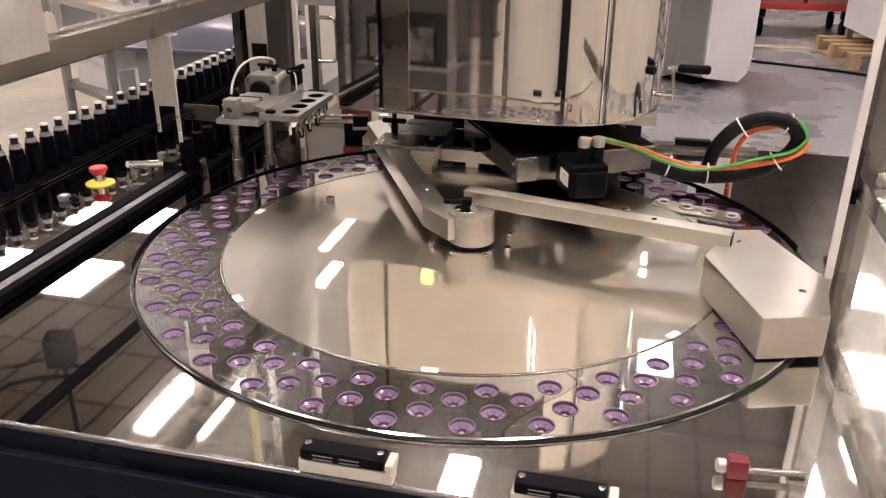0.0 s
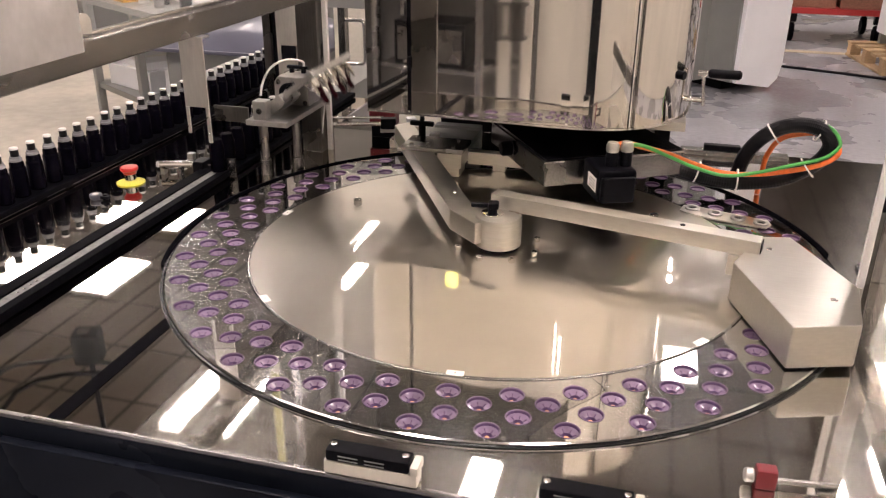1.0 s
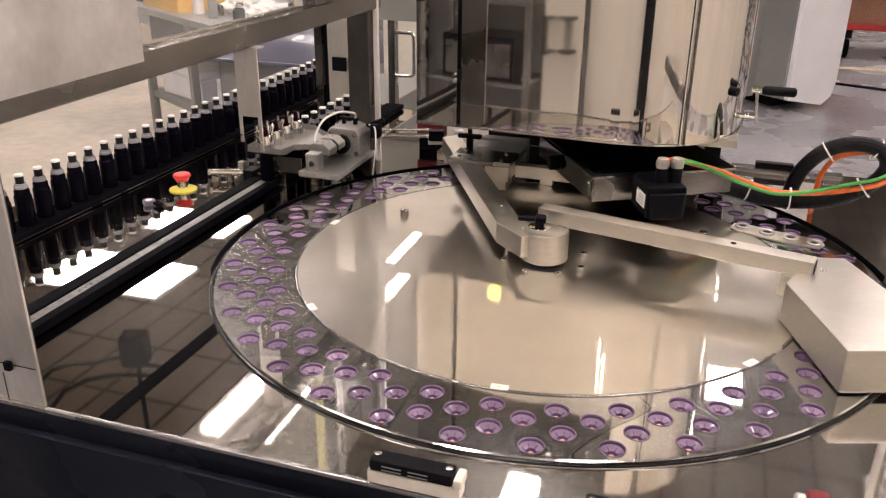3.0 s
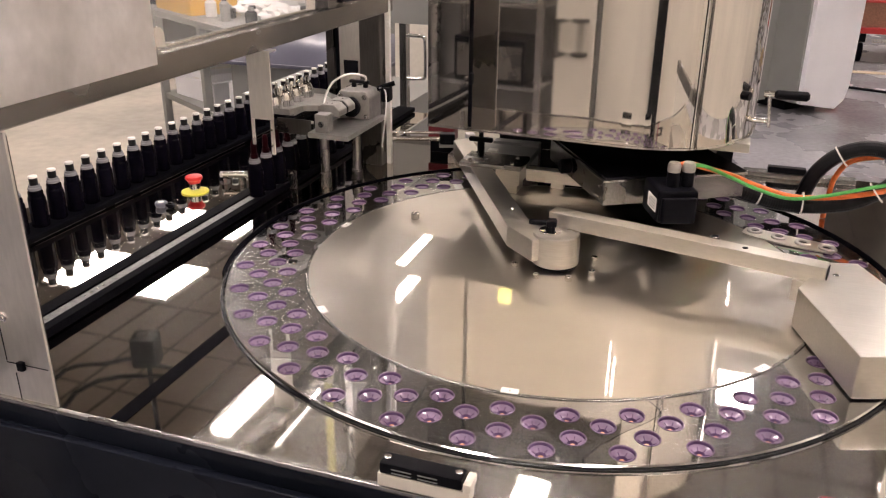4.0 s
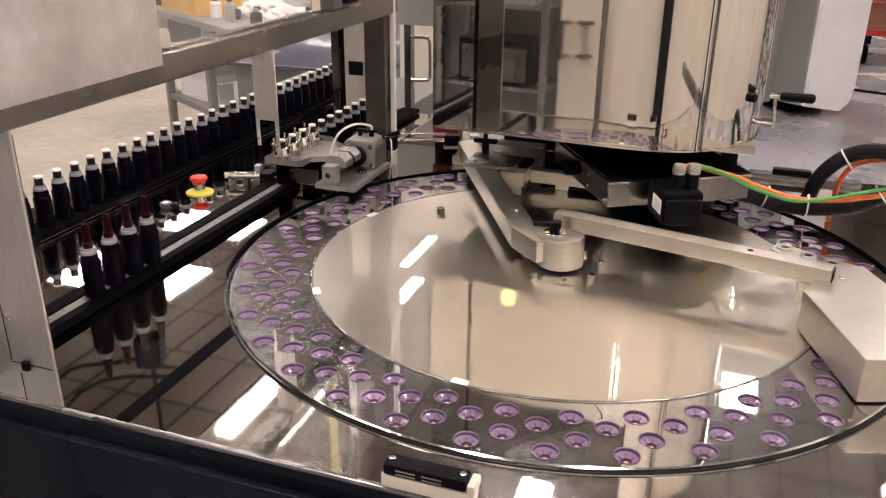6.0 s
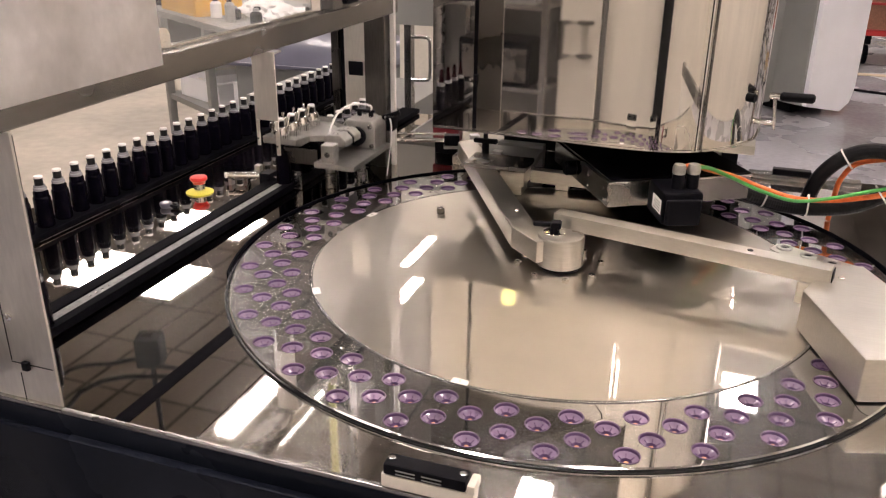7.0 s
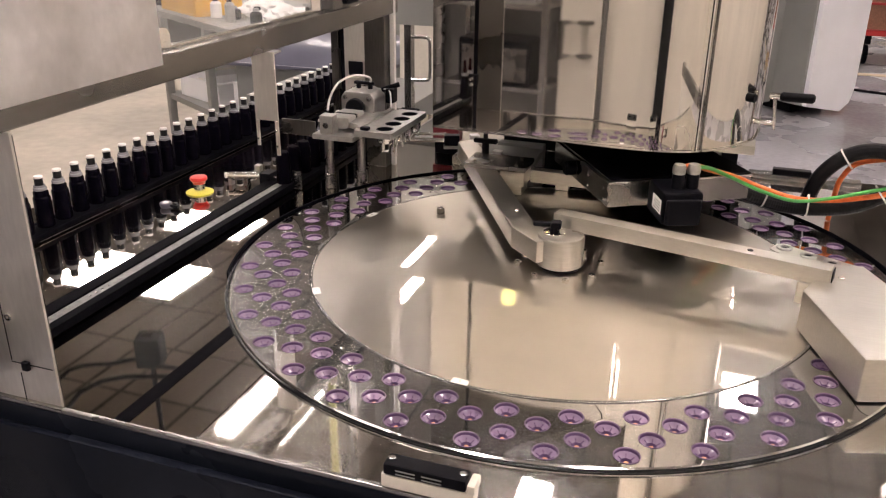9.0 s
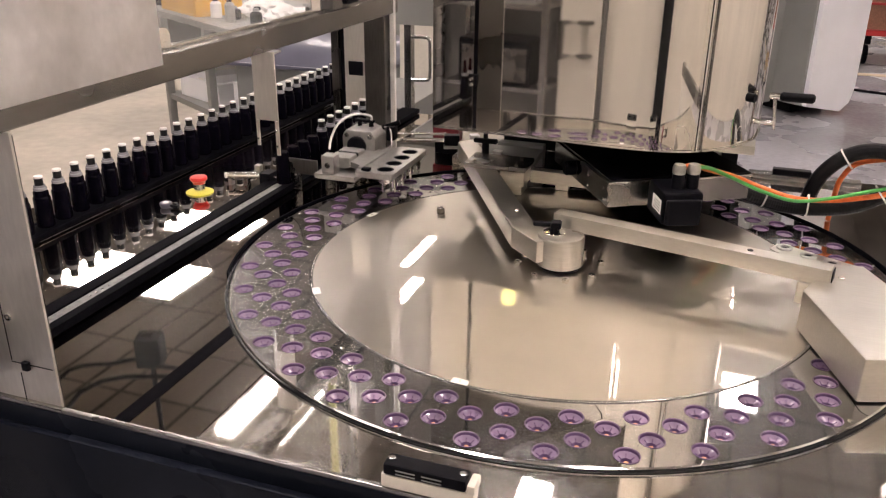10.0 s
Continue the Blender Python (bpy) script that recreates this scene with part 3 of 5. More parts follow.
def arm_one():
    """Bent bar from the back of the deck to the hub."""
    t = thing("bent_arm", "bent brushed steel bar running from the deck to the hub", "arm", pose(0, 0, 0))
    out = [(-0.381, 0.548), (-0.098, 0.014), (-0.035, -0.045), (0.006, -0.010), (-0.028, 0.026), (-0.062, 0.041), (-0.348, 0.590)]
    part("bar", prism(out, 0.9480, 0.9905, 0.003), M_BRUSHX, t, "brushed steel bar")
    part("stand", B(-0.40, -0.34, 0.56, 0.62, DECK, 0.9475, 0.002), M_BRUSH, t, "support under the bar end")
    part("cap", B(-0.012, 0.012, -0.012, 0.012, 0, 0.014, 0.002, m=pose(-0.352, 0.598, 0.985, 0, 0, 28)), M_PLATE, t)
    screw(t, -0.11, 0.10, 0.9905, 0.004)
    return t


def arm_two():
    t = thing("straight_arm", "straight square steel bar clamped on the hub", "arm", pose(0, 0, 0))
    m = pose(-0.012, 0.048, 0, 0, 0, -12.6)
    part("bar", B(-0.008, 0.478, -0.0165, 0.0165, 0.9925, 1.0215, 0.0022, m=m), M_BRUSHX, t, "brushed square bar")
    # Black disc on the bar paints the dark of an open hole.
    bm = lathe([(0, 0), (0.0048, 0), (0.0048, 0.0012), (0, 0.0012)], 16)
    part("hole_plug", bm, M_BLACK, t, m=m @ pose(0.347, 0, 1.0212))
    part("end_cap", B(0.4782, 0.4802, -0.013, 0.013, 0.996, 1.018, 0.001, m=m), M_BLACK, t)
    part("end_block", B(0.43, 0.485, -0.02, 0.028, 0.955, 0.9924, 0.002, m=m), M_BRUSH, t)
    return t


def clamp_knob():
    t = thing("clamp_lever", "black star clamping knob on the hub", "knob", pose(-0.012, -0.002, 0.9957))
    part("washer", lathe([(0, 0), (0.021, 0), (0.021, 0.003), (0.019, 0.004), (0, 0.004)], 24), M_CHROME, t)
    part("stem", lathe([(0, 0.004), (0.009, 0.004), (0.009, 0.016), (0, 0.016)], 16), M_BLACK, t)
    lev = bmesh.new()
    box(lev, -0.040, 0.012, -0.0055, 0.0055, 0.012, 0.021, 0.003)
    box(lev, -0.008, 0.012, -0.011, 0.011, 0.010, 0.024, 0.004)
    part("lever", lev, M_BLACK, t, m=pose(0, 0, 0, 0, 0, 8))
    return t


def hub_screws():
    for d in (-150, -104, -60, -20, 30, 75, 120, 165):
        p = polar(0.078, d)
        s = part("hub_screw", lathe([(0, 0), (0.0062, 0), (0.0062, 0.007), (0.0055, 0.008), (0.0032, 0.008), (0.003, 0.004), (0, 0.004)], 14), M_CHROME, TABLE, "socket-head screw", m=pose(*p, RING + 0.0026))


def sensor_cover():
    t = thing("scanner_cover", "folded brushed steel cover with chamfered corner and screws", "machine cover", pose(0, 0, 0))
    out = [(0.409, -0.114), (0.457, 0.012), (0.510, 0.024), (0.590, -0.160), (0.573, -0.285), (0.478, -0.317)]
    part("hood", prism(out, RING + 0.0022, 1.0, 0.0035), M_BRUSHX, t, "folded brushed steel hood")
    screw(t, 0.470, -0.045, 1.0, 0.0055, h=0.002)
    screw(t, 0.545, -0.215, 1.0, 0.0060, h=0.002)
    return t


centre_hub(), arm_one(), arm_two(), clamp_knob(), hub_screws(), sensor_cover()


# ---- feeder behind the disc ----
NOZZLES = ((0.355, 0.296), (0.401, 0.276), (0.445, 0.261), (0.488, 0.246))


def drive_box():
    m = pose(0.051, 0.222, 0, 0, 0, 31)
    t = thing("drive_box", "sheet steel drive box with a black lid behind the hub", "machine box", pose(0, 0, 0))
    part("case", B(0, 0.318, 0, 0.336, 0.9775, 1.0285, 0.002, m=m), M_FRAME, t, "satin steel case")
    part("lid", B(0.004, 0.320, 0.004, 0.336, 1.0290, 1.0355, 0.001, m=m), M_BLACKGLOSS, t, "black lid")
    part("lid_lip", B(-0.003, 0.320, -0.004, 0.0, 1.0285, 1.0325, 0.0006, m=m), M_CHROME, t, "bright folded lip")
    for y, z in ((0.02, 0.990), (0.02, 1.014), (0.11, 0.990), (0.11, 1.014)):
        part("rivet", rod(m @ Vector((-0.003, y, z)), m @ Vector((0.001, y, z)), 0.003, 8), M_CHROME, t)
    part("knob", rod(m @ Vector((-0.028, 0.191, 1.006)), m @ Vector((0.0, 0.191, 1.006)), 0.017, 20, bev=0.004), M_BLACK, t, "black round knob")
    part("stand", B(0.21, 0.25, 0.29, 0.33, RING + 0.0015, 0.9773, 0.001, m=m), M_BLACK, t, "dark stand under the case")
    return t


def gear_motor():
    t = thing("gear_motor", "black gear motor with two cable connectors", "motor", pose(0.193, 0.191, 0, 0, 0, 23))
    part("body", B(-0.042, 0.039, -0.028, 0.070, 0.979, 1.046, 0.008), M_BLACK, t, "black motor body")
    part("end_bell", prism([(-0.034, -0.040), (0.030, -0.040), (0.035, -0.0285), (-0.038, -0.0285)], 0.982, 1.034, 0.004), M_BLACK, t, "chamfered motor end")
    part("flange", B(-0.036, 0.034, 0.0705, 0.080, 0.983, 1.028, 0.002), M_BLACK, t)
    part("label", B(-0.0433, -0.0422, -0.020, 0.030, 1.000, 1.028, 0), M_LABELPAPER, t, "white rating plate")
    lines = bmesh.new()
    for i in range(4):
        box(lines, -0.0440, -0.0434, -0.015, 0.020 - 0.005 * (i % 2), 1.0045 + i * 0.0055, 1.0065 + i * 0.0055, 0)
    part("label_print", lines, M_GREYCAB, t)
    for x in (-0.006, 0.023):
        c = part("connector", lathe([(0, 1.0462), (0.0120, 1.0462), (0.0124, 1.050), (0.0124, 1.072), (0.0110, 1.075), (0, 1.075)], 20), M_BLACK, t, m=pose(x, 0.004, 0))
        part("gland", lathe([(0, 1.0752), (0.0120, 1.0752), (0.0130, 1.078), (0.0130, 1.088), (0.0105, 1.094), (0, 1.096)], 20), M_ALU, c, "nickel cable gland")
    return t


def cable_loop():
    t = thing("cable_loop", "looped black corrugated conduit with orange and green cables", "cables", pose(0, 0, 0))
    Y = 0.42
    loop = [(0.293, 0.40, 0.991), (0.346, 0.41, 0.973), (0.403, Y, 0.960), (0.469, Y, 0.962), (0.538, Y, 0.977), (0.594, Y - 0.01, 1.017), (0.616, Y - 0.02, 1.059),
            (0.603, Y - 0.02, 1.090), (0.569, Y - 0.015, 1.101), (0.531, Y - 0.005, 1.095), (0.495, Y + 0.005, 1.073), (0.466, Y + 0.015, 1.035), (0.452, Y + 0.025, 0.995), (0.445, Y + 0.05, 0.935)]
    part("conduit", tube(loop, 0.0160, 14, 22, 0.018), M_CONDUIT, t, "black corrugated conduit", smooth=12)
    orange = [(0.187, 0.19, 1.086), (0.210, 0.230, 1.083), (0.239, 0.29, 1.061), (0.292, 0.36, 1.030), (0.349, 0.385, 1.005), (0.417, 0.398, 0.986), (0.487, 0.398, 0.990), (0.554, 0.392, 1.007), (0.606, 0.382, 1.029), (0.632, 0.385, 1.053),
              (0.622, 0.405, 1.076), (0.600, 0.420, 1.082), (0.567, 0.428, 1.078), (0.524, 0.432, 1.062), (0.503, 0.438, 1.025), (0.499, 0.45, 0.985), (0.497, 0.46, 0.926)]
    part("orange_cable", tube(orange, 0.0056, 10, 10), M_ORANGE, t, "orange cable", smooth=80)
    green = [(0.213, 0.20, 1.086), (0.226, 0.235, 1.080), (0.246, 0.29, 1.062), (0.293, 0.348, 1.029), (0.349, 0.372, 1.002), (0.417, 0.383, 0.985), (0.485, 0.383, 0.999), (0.551, 0.382, 1.022), (0.604, 0.378, 1.042), (0.629, 0.380, 1.066),
             (0.627, 0.386, 1.084), (0.614, 0.392, 1.099), (0.598, 0.402, 1.106)]
    part("green_cable", tube(green, 0.0040, 8, 10), M_GREEN, t, "green and yellow earth cable", smooth=80)
    for c, ax in (((0.360, 0.402, 0.982), (1, 0, -0.25)), ((0.445, 0.408, 0.970), (1, 0, 0)), ((0.580, 0.400, 1.012), (0.75, 0, 0.6)), ((0.505, 0.425, 1.074), (0.8, 0, 0.6)), ((0.592, 0.410, 1.092), (-0.9, 0, 0.35))):
        m = Matrix.Translation(c) @ Vector(ax).to_track_quat("Z", "Y").to_matrix().to_4x4()
        ring = bmesh.new()
        n = 20
        prof = [(0.0225, -0.0016), (0.0236, -0.0016), (0.0236, 0.0016), (0.0225, 0.0016), (0.0225, -0.0016)]
        lathe(prof, n, m, ring)
        part("cable_tie", ring, M_TIE, t, "pale cable tie")
    return t


def feeder_hood():
    """Tall polished guard with a flat front, a rounded corner and hinged panels."""
    t = thing("feeder_hood", "tall mirror-polished stainless guard hood with curved hinged panels", "guard hood", pose(0, 0, 0))
    Z0, Z1 = 1.110, 1.60
    key = [(-0.340, 0.242), (-0.240, 0.236), (-0.140, 0.231), (-0.040, 0.2265), (0.040, 0.2215), (0.100, 0.2205), (0.150, 0.2265), (0.205, 0.2460), (0.255, 0.285), (0.293, 0.335), (0.318, 0.400), (0.329, 0.50), (0.330, 0.60)]
    path = [Vector((p.x, p.y)) for p in smooth_path([(x, y, 0) for x, y in key], 24)]

    def panel(a, b, name, material, inset=0.0, thick=0.003, z0=Z0, z1=Z1, label=""):
        pts = path[a:b + 1]
        nrm = []
        for i, p in enumerate(pts):
            d = (pts[min(i + 1, len(pts) - 1)] - pts[max(i - 1, 0)]).normalized()
            nrm.append(Vector((d.y, -d.x)))
        fr = [p - n * inset for p, n in zip(pts, nrm)]
        bk = [p - n * (inset + thick) for p, n in zip(pts, nrm)]
        ring = [(p.x, p.y) for p in fr] + [(p.x, p.y) for p in reversed(bk)]
        bm = bmesh.new()
        lo = [bm.verts.new((x, y, z0)) for x, y in ring]
        hi = [bm.verts.new((x, y, z1)) for x, y in ring]
        n = len(ring)
        for i in range(n):
            bm.faces.new((lo[i], lo[(i + 1) % n], hi[(i + 1) % n], hi[i]))
        bm.faces.new(lo)
        bm.faces.new(hi)
        return part(name, bm, material, t, label, smooth=30)
    N = len(path) - 1
    panel(0, 22, "frame_panel", M_HOOD, label="polished steel frame panel")
    panel(24, 169, "door_panel", M_HOOD, label="large mirror-polished door panel")
    panel(170, 227, "door_panel", M_HOOD, label="mirror-polished corner panel")
    panel(228, N, "frame_panel", M_HOOD, label="polished steel frame panel")
    panel(0, N, "core", M_BLACK, inset=0.008, thick=0.01, z0=Z0 + 0.002, label="dark gasket core")
    panel(0, N, "bottom_lip", M_CHROME, inset=-0.004, thick=0.010, z0=Z0 - 0.004, z1=Z0 - 0.0005, label="bright folded bottom lip")
    under = bmesh.new()
    ring = [(p.x, p.y + 0.006) for p in path] + [(0.325, 1.05), (-0.338, 1.05)]
    prism(ring, Z0 + 0.004, Z0 + 0.012, 0, under)
    part("underside", under, M_BLACK, t, "black underside plate")
    prism_top = prism(ring, Z1 - 0.01, Z1 - 0.004, 0)
    part("top", prism_top, M_HOOD, t)
    part("back", B(-0.34, 0.33, 1.052, 1.058, Z0, Z1, 0.001), M_HOOD, t)
    part("side", B(-0.342, -0.337, 0.252, 1.05, Z0, Z1, 0.001), M_HOOD, t)
    part("side", B(0.3270, 0.3310, 0.605, 1.05, Z0, Z1, 0.001), M_HOOD, t)
    # supports down to the deck and the floor
    for x, y in ((-0.30, 1.0), (0.28, 1.0), (0.24, 0.71)):
        part("support", B(x - 0.02, x + 0.02, y - 0.02, y + 0.02, (DECK if y < 0.77 else 0.0), Z0 + 0.0038, 0.002), M_FRAME, t)
    part("rear_wall", B(-0.32, 0.30, 0.775, 0.785, DECK, Z0 + 0.0035, 0.002), M_BLACK, t, "black rear wall under the hood")
    for z in (1.205, 1.217, 1.34):
        part("hinge_screw", rod((-0.254, 0.240, z), (-0.254, 0.232, z), 0.003, 8), M_CHROME, t)
    part("hinge", rod((-0.2425, 0.233, 1.205), (-0.2425, 0.233, 1.228), 0.004, 10), M_BLACK, t, "black hinge pin")
    part("latch_bolt", rod((0.290, 0.352, 1.201), (0.308, 0.342, 1.201), 0.009, 14), M_BLACK, t, "black latch button")
    part("corner_bracket", B(0.245, 0.322, 0.335, 0.40, 1.086, Z0 - 0.0045, 0.002), M_BRUSH, t, "steel bracket under the hood corner")
    return t


def hand_crank():
    t = thing("hand_crank", "steel hand crank with a black grip on the hood side", "crank", pose(0, 0, 0))
    part("shaft", rod((0.312, 0.42, 1.137), (0.357, 0.418, 1.136), 0.0055, 14), M_CHROME, t)
    part("rod", rod((0.316, 0.412, 1.132), (0.3165, 0.412, 1.205), 0.003, 10), M_CHROME, t)
    part("crank_arm", B(-0.0035, 0.0035, -0.006, 0.006, -0.010, 0.066, 0.0025), M_CHROME, t, m=pose(0.3535, 0.416, 1.134, 0, -6, 0))
    part("collar", rod((0.336, 0.416, 1.194), (0.357, 0.416, 1.194), 0.007, 14), M_CHROME, t)
    part("grip", rod((0.357, 0.416, 1.194), (0.424, 0.416, 1.1935), 0.0098, 18, bev=0.004), M_BLACK, t, "black plastic grip")
    return t


def pneumatics():
    t = thing("pneumatic_cylinder", "steel pneumatic cylinder with a crimson block behind the disc", "cylinder", pose(0, 0, 0))
    part("rod", rod((-0.57, 0.545, 0.978), (-0.43, 0.590, 0.978), 0.006, 14), M_CHROME, t)
    part("rod", rod((-0.57, 0.565, 0.990), (-0.43, 0.606, 0.990), 0.004, 12), M_CHROME, t)
    part("clevis", B(-0.02, 0.02, -0.012, 0.012, 0.966, 0.994, 0.002, m=pose(-0.413, 0.594, 0, 0, 0, 18)), M_BLACK, t, "black clevis")
    part("clevis_band", B(-0.021, 0.021, -0.0125, 0.0125, 0.958, 0.9655, 0.001, m=pose(-0.413, 0.594, 0, 0, 0, 18)), M_ALU, t)
    part("block", B(-0.485, -0.412, 0.645, 0.685, 0.957, 0.996, 0.003), M_REDBLOCK, t, "crimson valve block")
    part("block_stand", B(-0.480, -0.417, 0.648, 0.682, DECK, 0.9565, 0.002), M_BLACK, t, "dark block stand")
    part("bracket", B(-0.60, -0.57, 0.53, 0.58, DECK, 1.0, 0.002), M_ALU, t)
    return t


def clamp_block():
    t = thing("clamp_block", "steel clamp block with black levers on the bent arm", "clamp", pose(0, 0, 0))
    part("plate", B(-0.300, -0.155, 0.345, 0.44, 0.9905, 1.0010, 0.002), M_FRAME, t, "dark reflective steel plate with screws")
    part("lower_block", B(-0.215, -0.158, 0.352, 0.42, 0.955, 0.9900, 0.002), M_BRUSH, t)
    part("foot", B(-0.20, -0.165, 0.36, 0.42, RING + 0.002, 0.9545, 0.002), M_BRUSH, t)
    part("backing", B(-0.30, -0.16, 0.445, 0.56, 0.972, 0.9895, 0.002), M_GREYCAB, t, "dark plate")
    part("backing_foot", B(-0.29, -0.17, 0.60, 0.63, DECK, 0.985, 0.002), M_GREYCAB, t)
    for x, y in ((-0.28, 0.365), (-0.18, 0.365), (-0.28, 0.42), (-0.18, 0.42)):
        screw(t, x, y, 1.0010, 0.005, h=0.004)
    lev = bmesh.new()
    rod((-0.285, 0.47, 0.989), (-0.285, 0.47, 1.02), 0.009, 14, lev)
    box(lev, -0.315, -0.255, 0.463, 0.477, 1.016, 1.028, 0.004)
    part("lever", lev, M_BLACK, t, "black clamping lever")
    part("knob", rod((-0.285, 0.47, 1.0285), (-0.285, 0.47, 1.040), 0.006, 12), M_BLACK, t)
    part("cube", B(-0.262, -0.240, 0.448, 0.468, 0.9895, 1.004, 0.001), M_WHITE, t)
    return t


def lower_bar():
    t = thing("cross_bar", "flat steel cross bar under the hood", "bar", pose(0, 0, 0))
    part("bar", B(-0.16, 0.03, 0.425, 0.452, 0.945, 0.975, 0.002), M_BRUSH, t)
    part("post", B(-0.10, -0.07, 0.43, 0.45, RING + 0.002, 0.9447, 0.001), M_BRUSH, t)
    return t


def ringed_strip():
    """Pale strip with four ringed holes over one row of pockets; it turns with the table."""
    z = RING + 0.0016
    out = [(0.330, 0.283), (0.338, 0.314), (0.352, 0.320), (0.412, 0.297), (0.452, 0.286), (0.503, 0.270), (0.508, 0.248), (0.496, 0.226), (0.440, 0.238), (0.392, 0.250), (0.345, 0.270)]
    strip = part("strip", holed_sheet(out, [(x, y, 0.009) for x, y in NOZZLES], z, z + 0.003), M_BRUSHX, TABLE, "pale steel strip with four ringed holes", smooth=0)
    for x, y in NOZZLES:
        part("ring", lathe([(0.0085, 0), (0.0085, 0.0034), (0.0095, 0.0042), (0.0145, 0.0042), (0.0155, 0.0034), (0.0155, 0.0)], 24), M_ALU, strip, "raised ring", m=pose(x, y, z + 0.0032))
        part("bore", lathe([(0, 0), (0.0083, 0), (0.0083, 0.004), (0, 0.004)], 20), M_BLACK, strip, "dark bore", m=pose(x, y, z))


ringed_strip(), drive_box(), gear_motor(), cable_loop(), feeder_hood(), hand_crank(), pneumatics(), clamp_block(), lower_bar()


# ---- guard frame on the west side ----
def guard_frame():
    t = thing("safety_guard", "square steel tube guard frame along the machine side", "guard frame", pose(0, 0, 0))
    part("rail", B(-0.575, -0.535, -0.70, 0.53, 1.305, 1.346, 0.003), M_FRAME, t, "satin square tube rail")
    part("glass_channel", B(-0.567, -0.556, -0.70, 0.52, 1.3465, 1.3515, 0.001), M_CHROME, t, "bright glazing channel")
    part("cover_plate", B(-0.5345, -0.5315, -0.90, -0.392, 1.333, 1.64, 0.0008), M_PLATE, t, "satin sheet steel cover plate")
    for y in (-0.36, 0.13):
        lug = bmesh.new()
        prism([(-0.010, 0), (0.010, 0), (0.010, 0.022), (0.006, 0.029), (0, 0.031), (-0.006, 0.029), (-0.010, 0.022)], 0, 0.005, 0.001, lug, pose(-0.552, y, 1.3516, 90, 0, 55))
        l = part("lug", lug, M_CHROME, t, "small steel lug with a hole")
    corner = part("corner_panel", B(-0.652, -0.533, -0.688, -0.684, DECK + 0.0005, 1.3045, 0.0008), M_PANEL, t, "brushed steel corner panel")
    # Added sheet; its dark colour stands in for the panel back's dark reflection.
    part("panel_liner", B(-0.651, -0.534, -0.6835, -0.6815, DECK + 0.0005, 1.30, 0.0005), M_POST, t, "dark sheet added behind the corner panel to darken its mirrored back")
    part("panel_joint", B(-0.605, -0.6035, -0.6886, -0.6882, 0.985, 1.12, 0), M_BLACK, t)
    part("panel_joint", B(-0.605, -0.5365, -0.6886, -0.6882, 0.982, 0.9835, 0), M_BLACK, t)
    part("panel_joint", B(-0.5935, -0.592, -0.6886, -0.6882, 0.925, 0.968, 0), M_BLACK, t)
    part("catch", B(-0.583, -0.573, -0.695, -0.6882, 0.976, 0.989, 0.001), M_BLACK, t, "black catch")
    screw(t, -0.594, -0.688, 1.052, 0.006, h=0.003, axis=FRONT)
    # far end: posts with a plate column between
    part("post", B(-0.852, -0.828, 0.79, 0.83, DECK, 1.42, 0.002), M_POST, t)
    part("column_plate", B(-0.815, -0.732, 0.80, 0.81, DECK, 1.42, 0.002), M_PANEL, t, "satin column plate")
    part("cable_slot", B(-0.8275, -0.8155, 0.803, 0.813, DECK, 1.42, 0), M_BLACK, t)
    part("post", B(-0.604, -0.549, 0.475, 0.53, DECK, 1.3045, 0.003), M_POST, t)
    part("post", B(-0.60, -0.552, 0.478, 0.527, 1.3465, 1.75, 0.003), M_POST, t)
    part("socket", B(-0.800, -0.755, 0.7935, 0.7995, 1.085, 1.125, 0.002), M_BLACK, t, "black socket plate")
    part("edge_strip", B(-0.546, -0.534, 0.50, 0.512, DECK + 0.0005, 1.75, 0.001), M_EDGE, t, "milky acrylic edge strip")
    # Two unseen strips, added for the yellow-green and white streaks mirrored in the deck.
    part("strip", B(-0.652, -0.634, 0.290, 0.302, 1.42, 2.1, 0.001), M_YGREEN, t, "unseen yellow-green strip added for a streak mirrored in the deck")
    part("strip", B(-0.584, -0.574, 0.290, 0.302, 1.42, 2.1, 0.001), M_EDGE, t, "milky acrylic edge strip")
    part("mullion", B(-0.573, -0.537, 0.185, 0.225, 1.3465, 1.75, 0.003), M_FRAME, t, "upright frame tube")
    part("switch_box", B(-0.572, -0.538, 0.250, 0.310, 1.3520, 1.372, 0.002), M_BLACK, t, "black switch box")
    part("pane", B(-0.5665, -0.5625, -0.39, 0.47, 1.352, 1.70, 0.0005), M_CLEAR, t, "clear guard pane").visible_shadow = False
    return t


def slotted_bracket():
    t = thing("slotted_bracket", "hanging steel bracket plate with a slotted foot", "bracket", pose(0.017, 0, 0))
    bm = bmesh.new()
    box(bm, -0.590, -0.543, -0.088, -0.084, 1.178, 1.3045, 0.0008)
    box(bm, -0.590, -0.584, -0.088, -0.084, 1.128, 1.1775, 0.0008)
    box(bm, -0.550, -0.543, -0.088, -0.084, 1.112, 1.1775, 0.0008)
    part("plate", bm, M_PANEL, t)
    part("flange", B(-0.590, -0.543, -0.0835, -0.06, 1.301, 1.3045, 0.0005), M_PLATE, t)
    for x, z in ((-0.587, 1.142), (-0.5465, 1.130), (-0.5465, 1.16)):
        screw(t, x, -0.088, z, 0.0025, axis=FRONT)
    return t


guard_frame(), slotted_bracket()


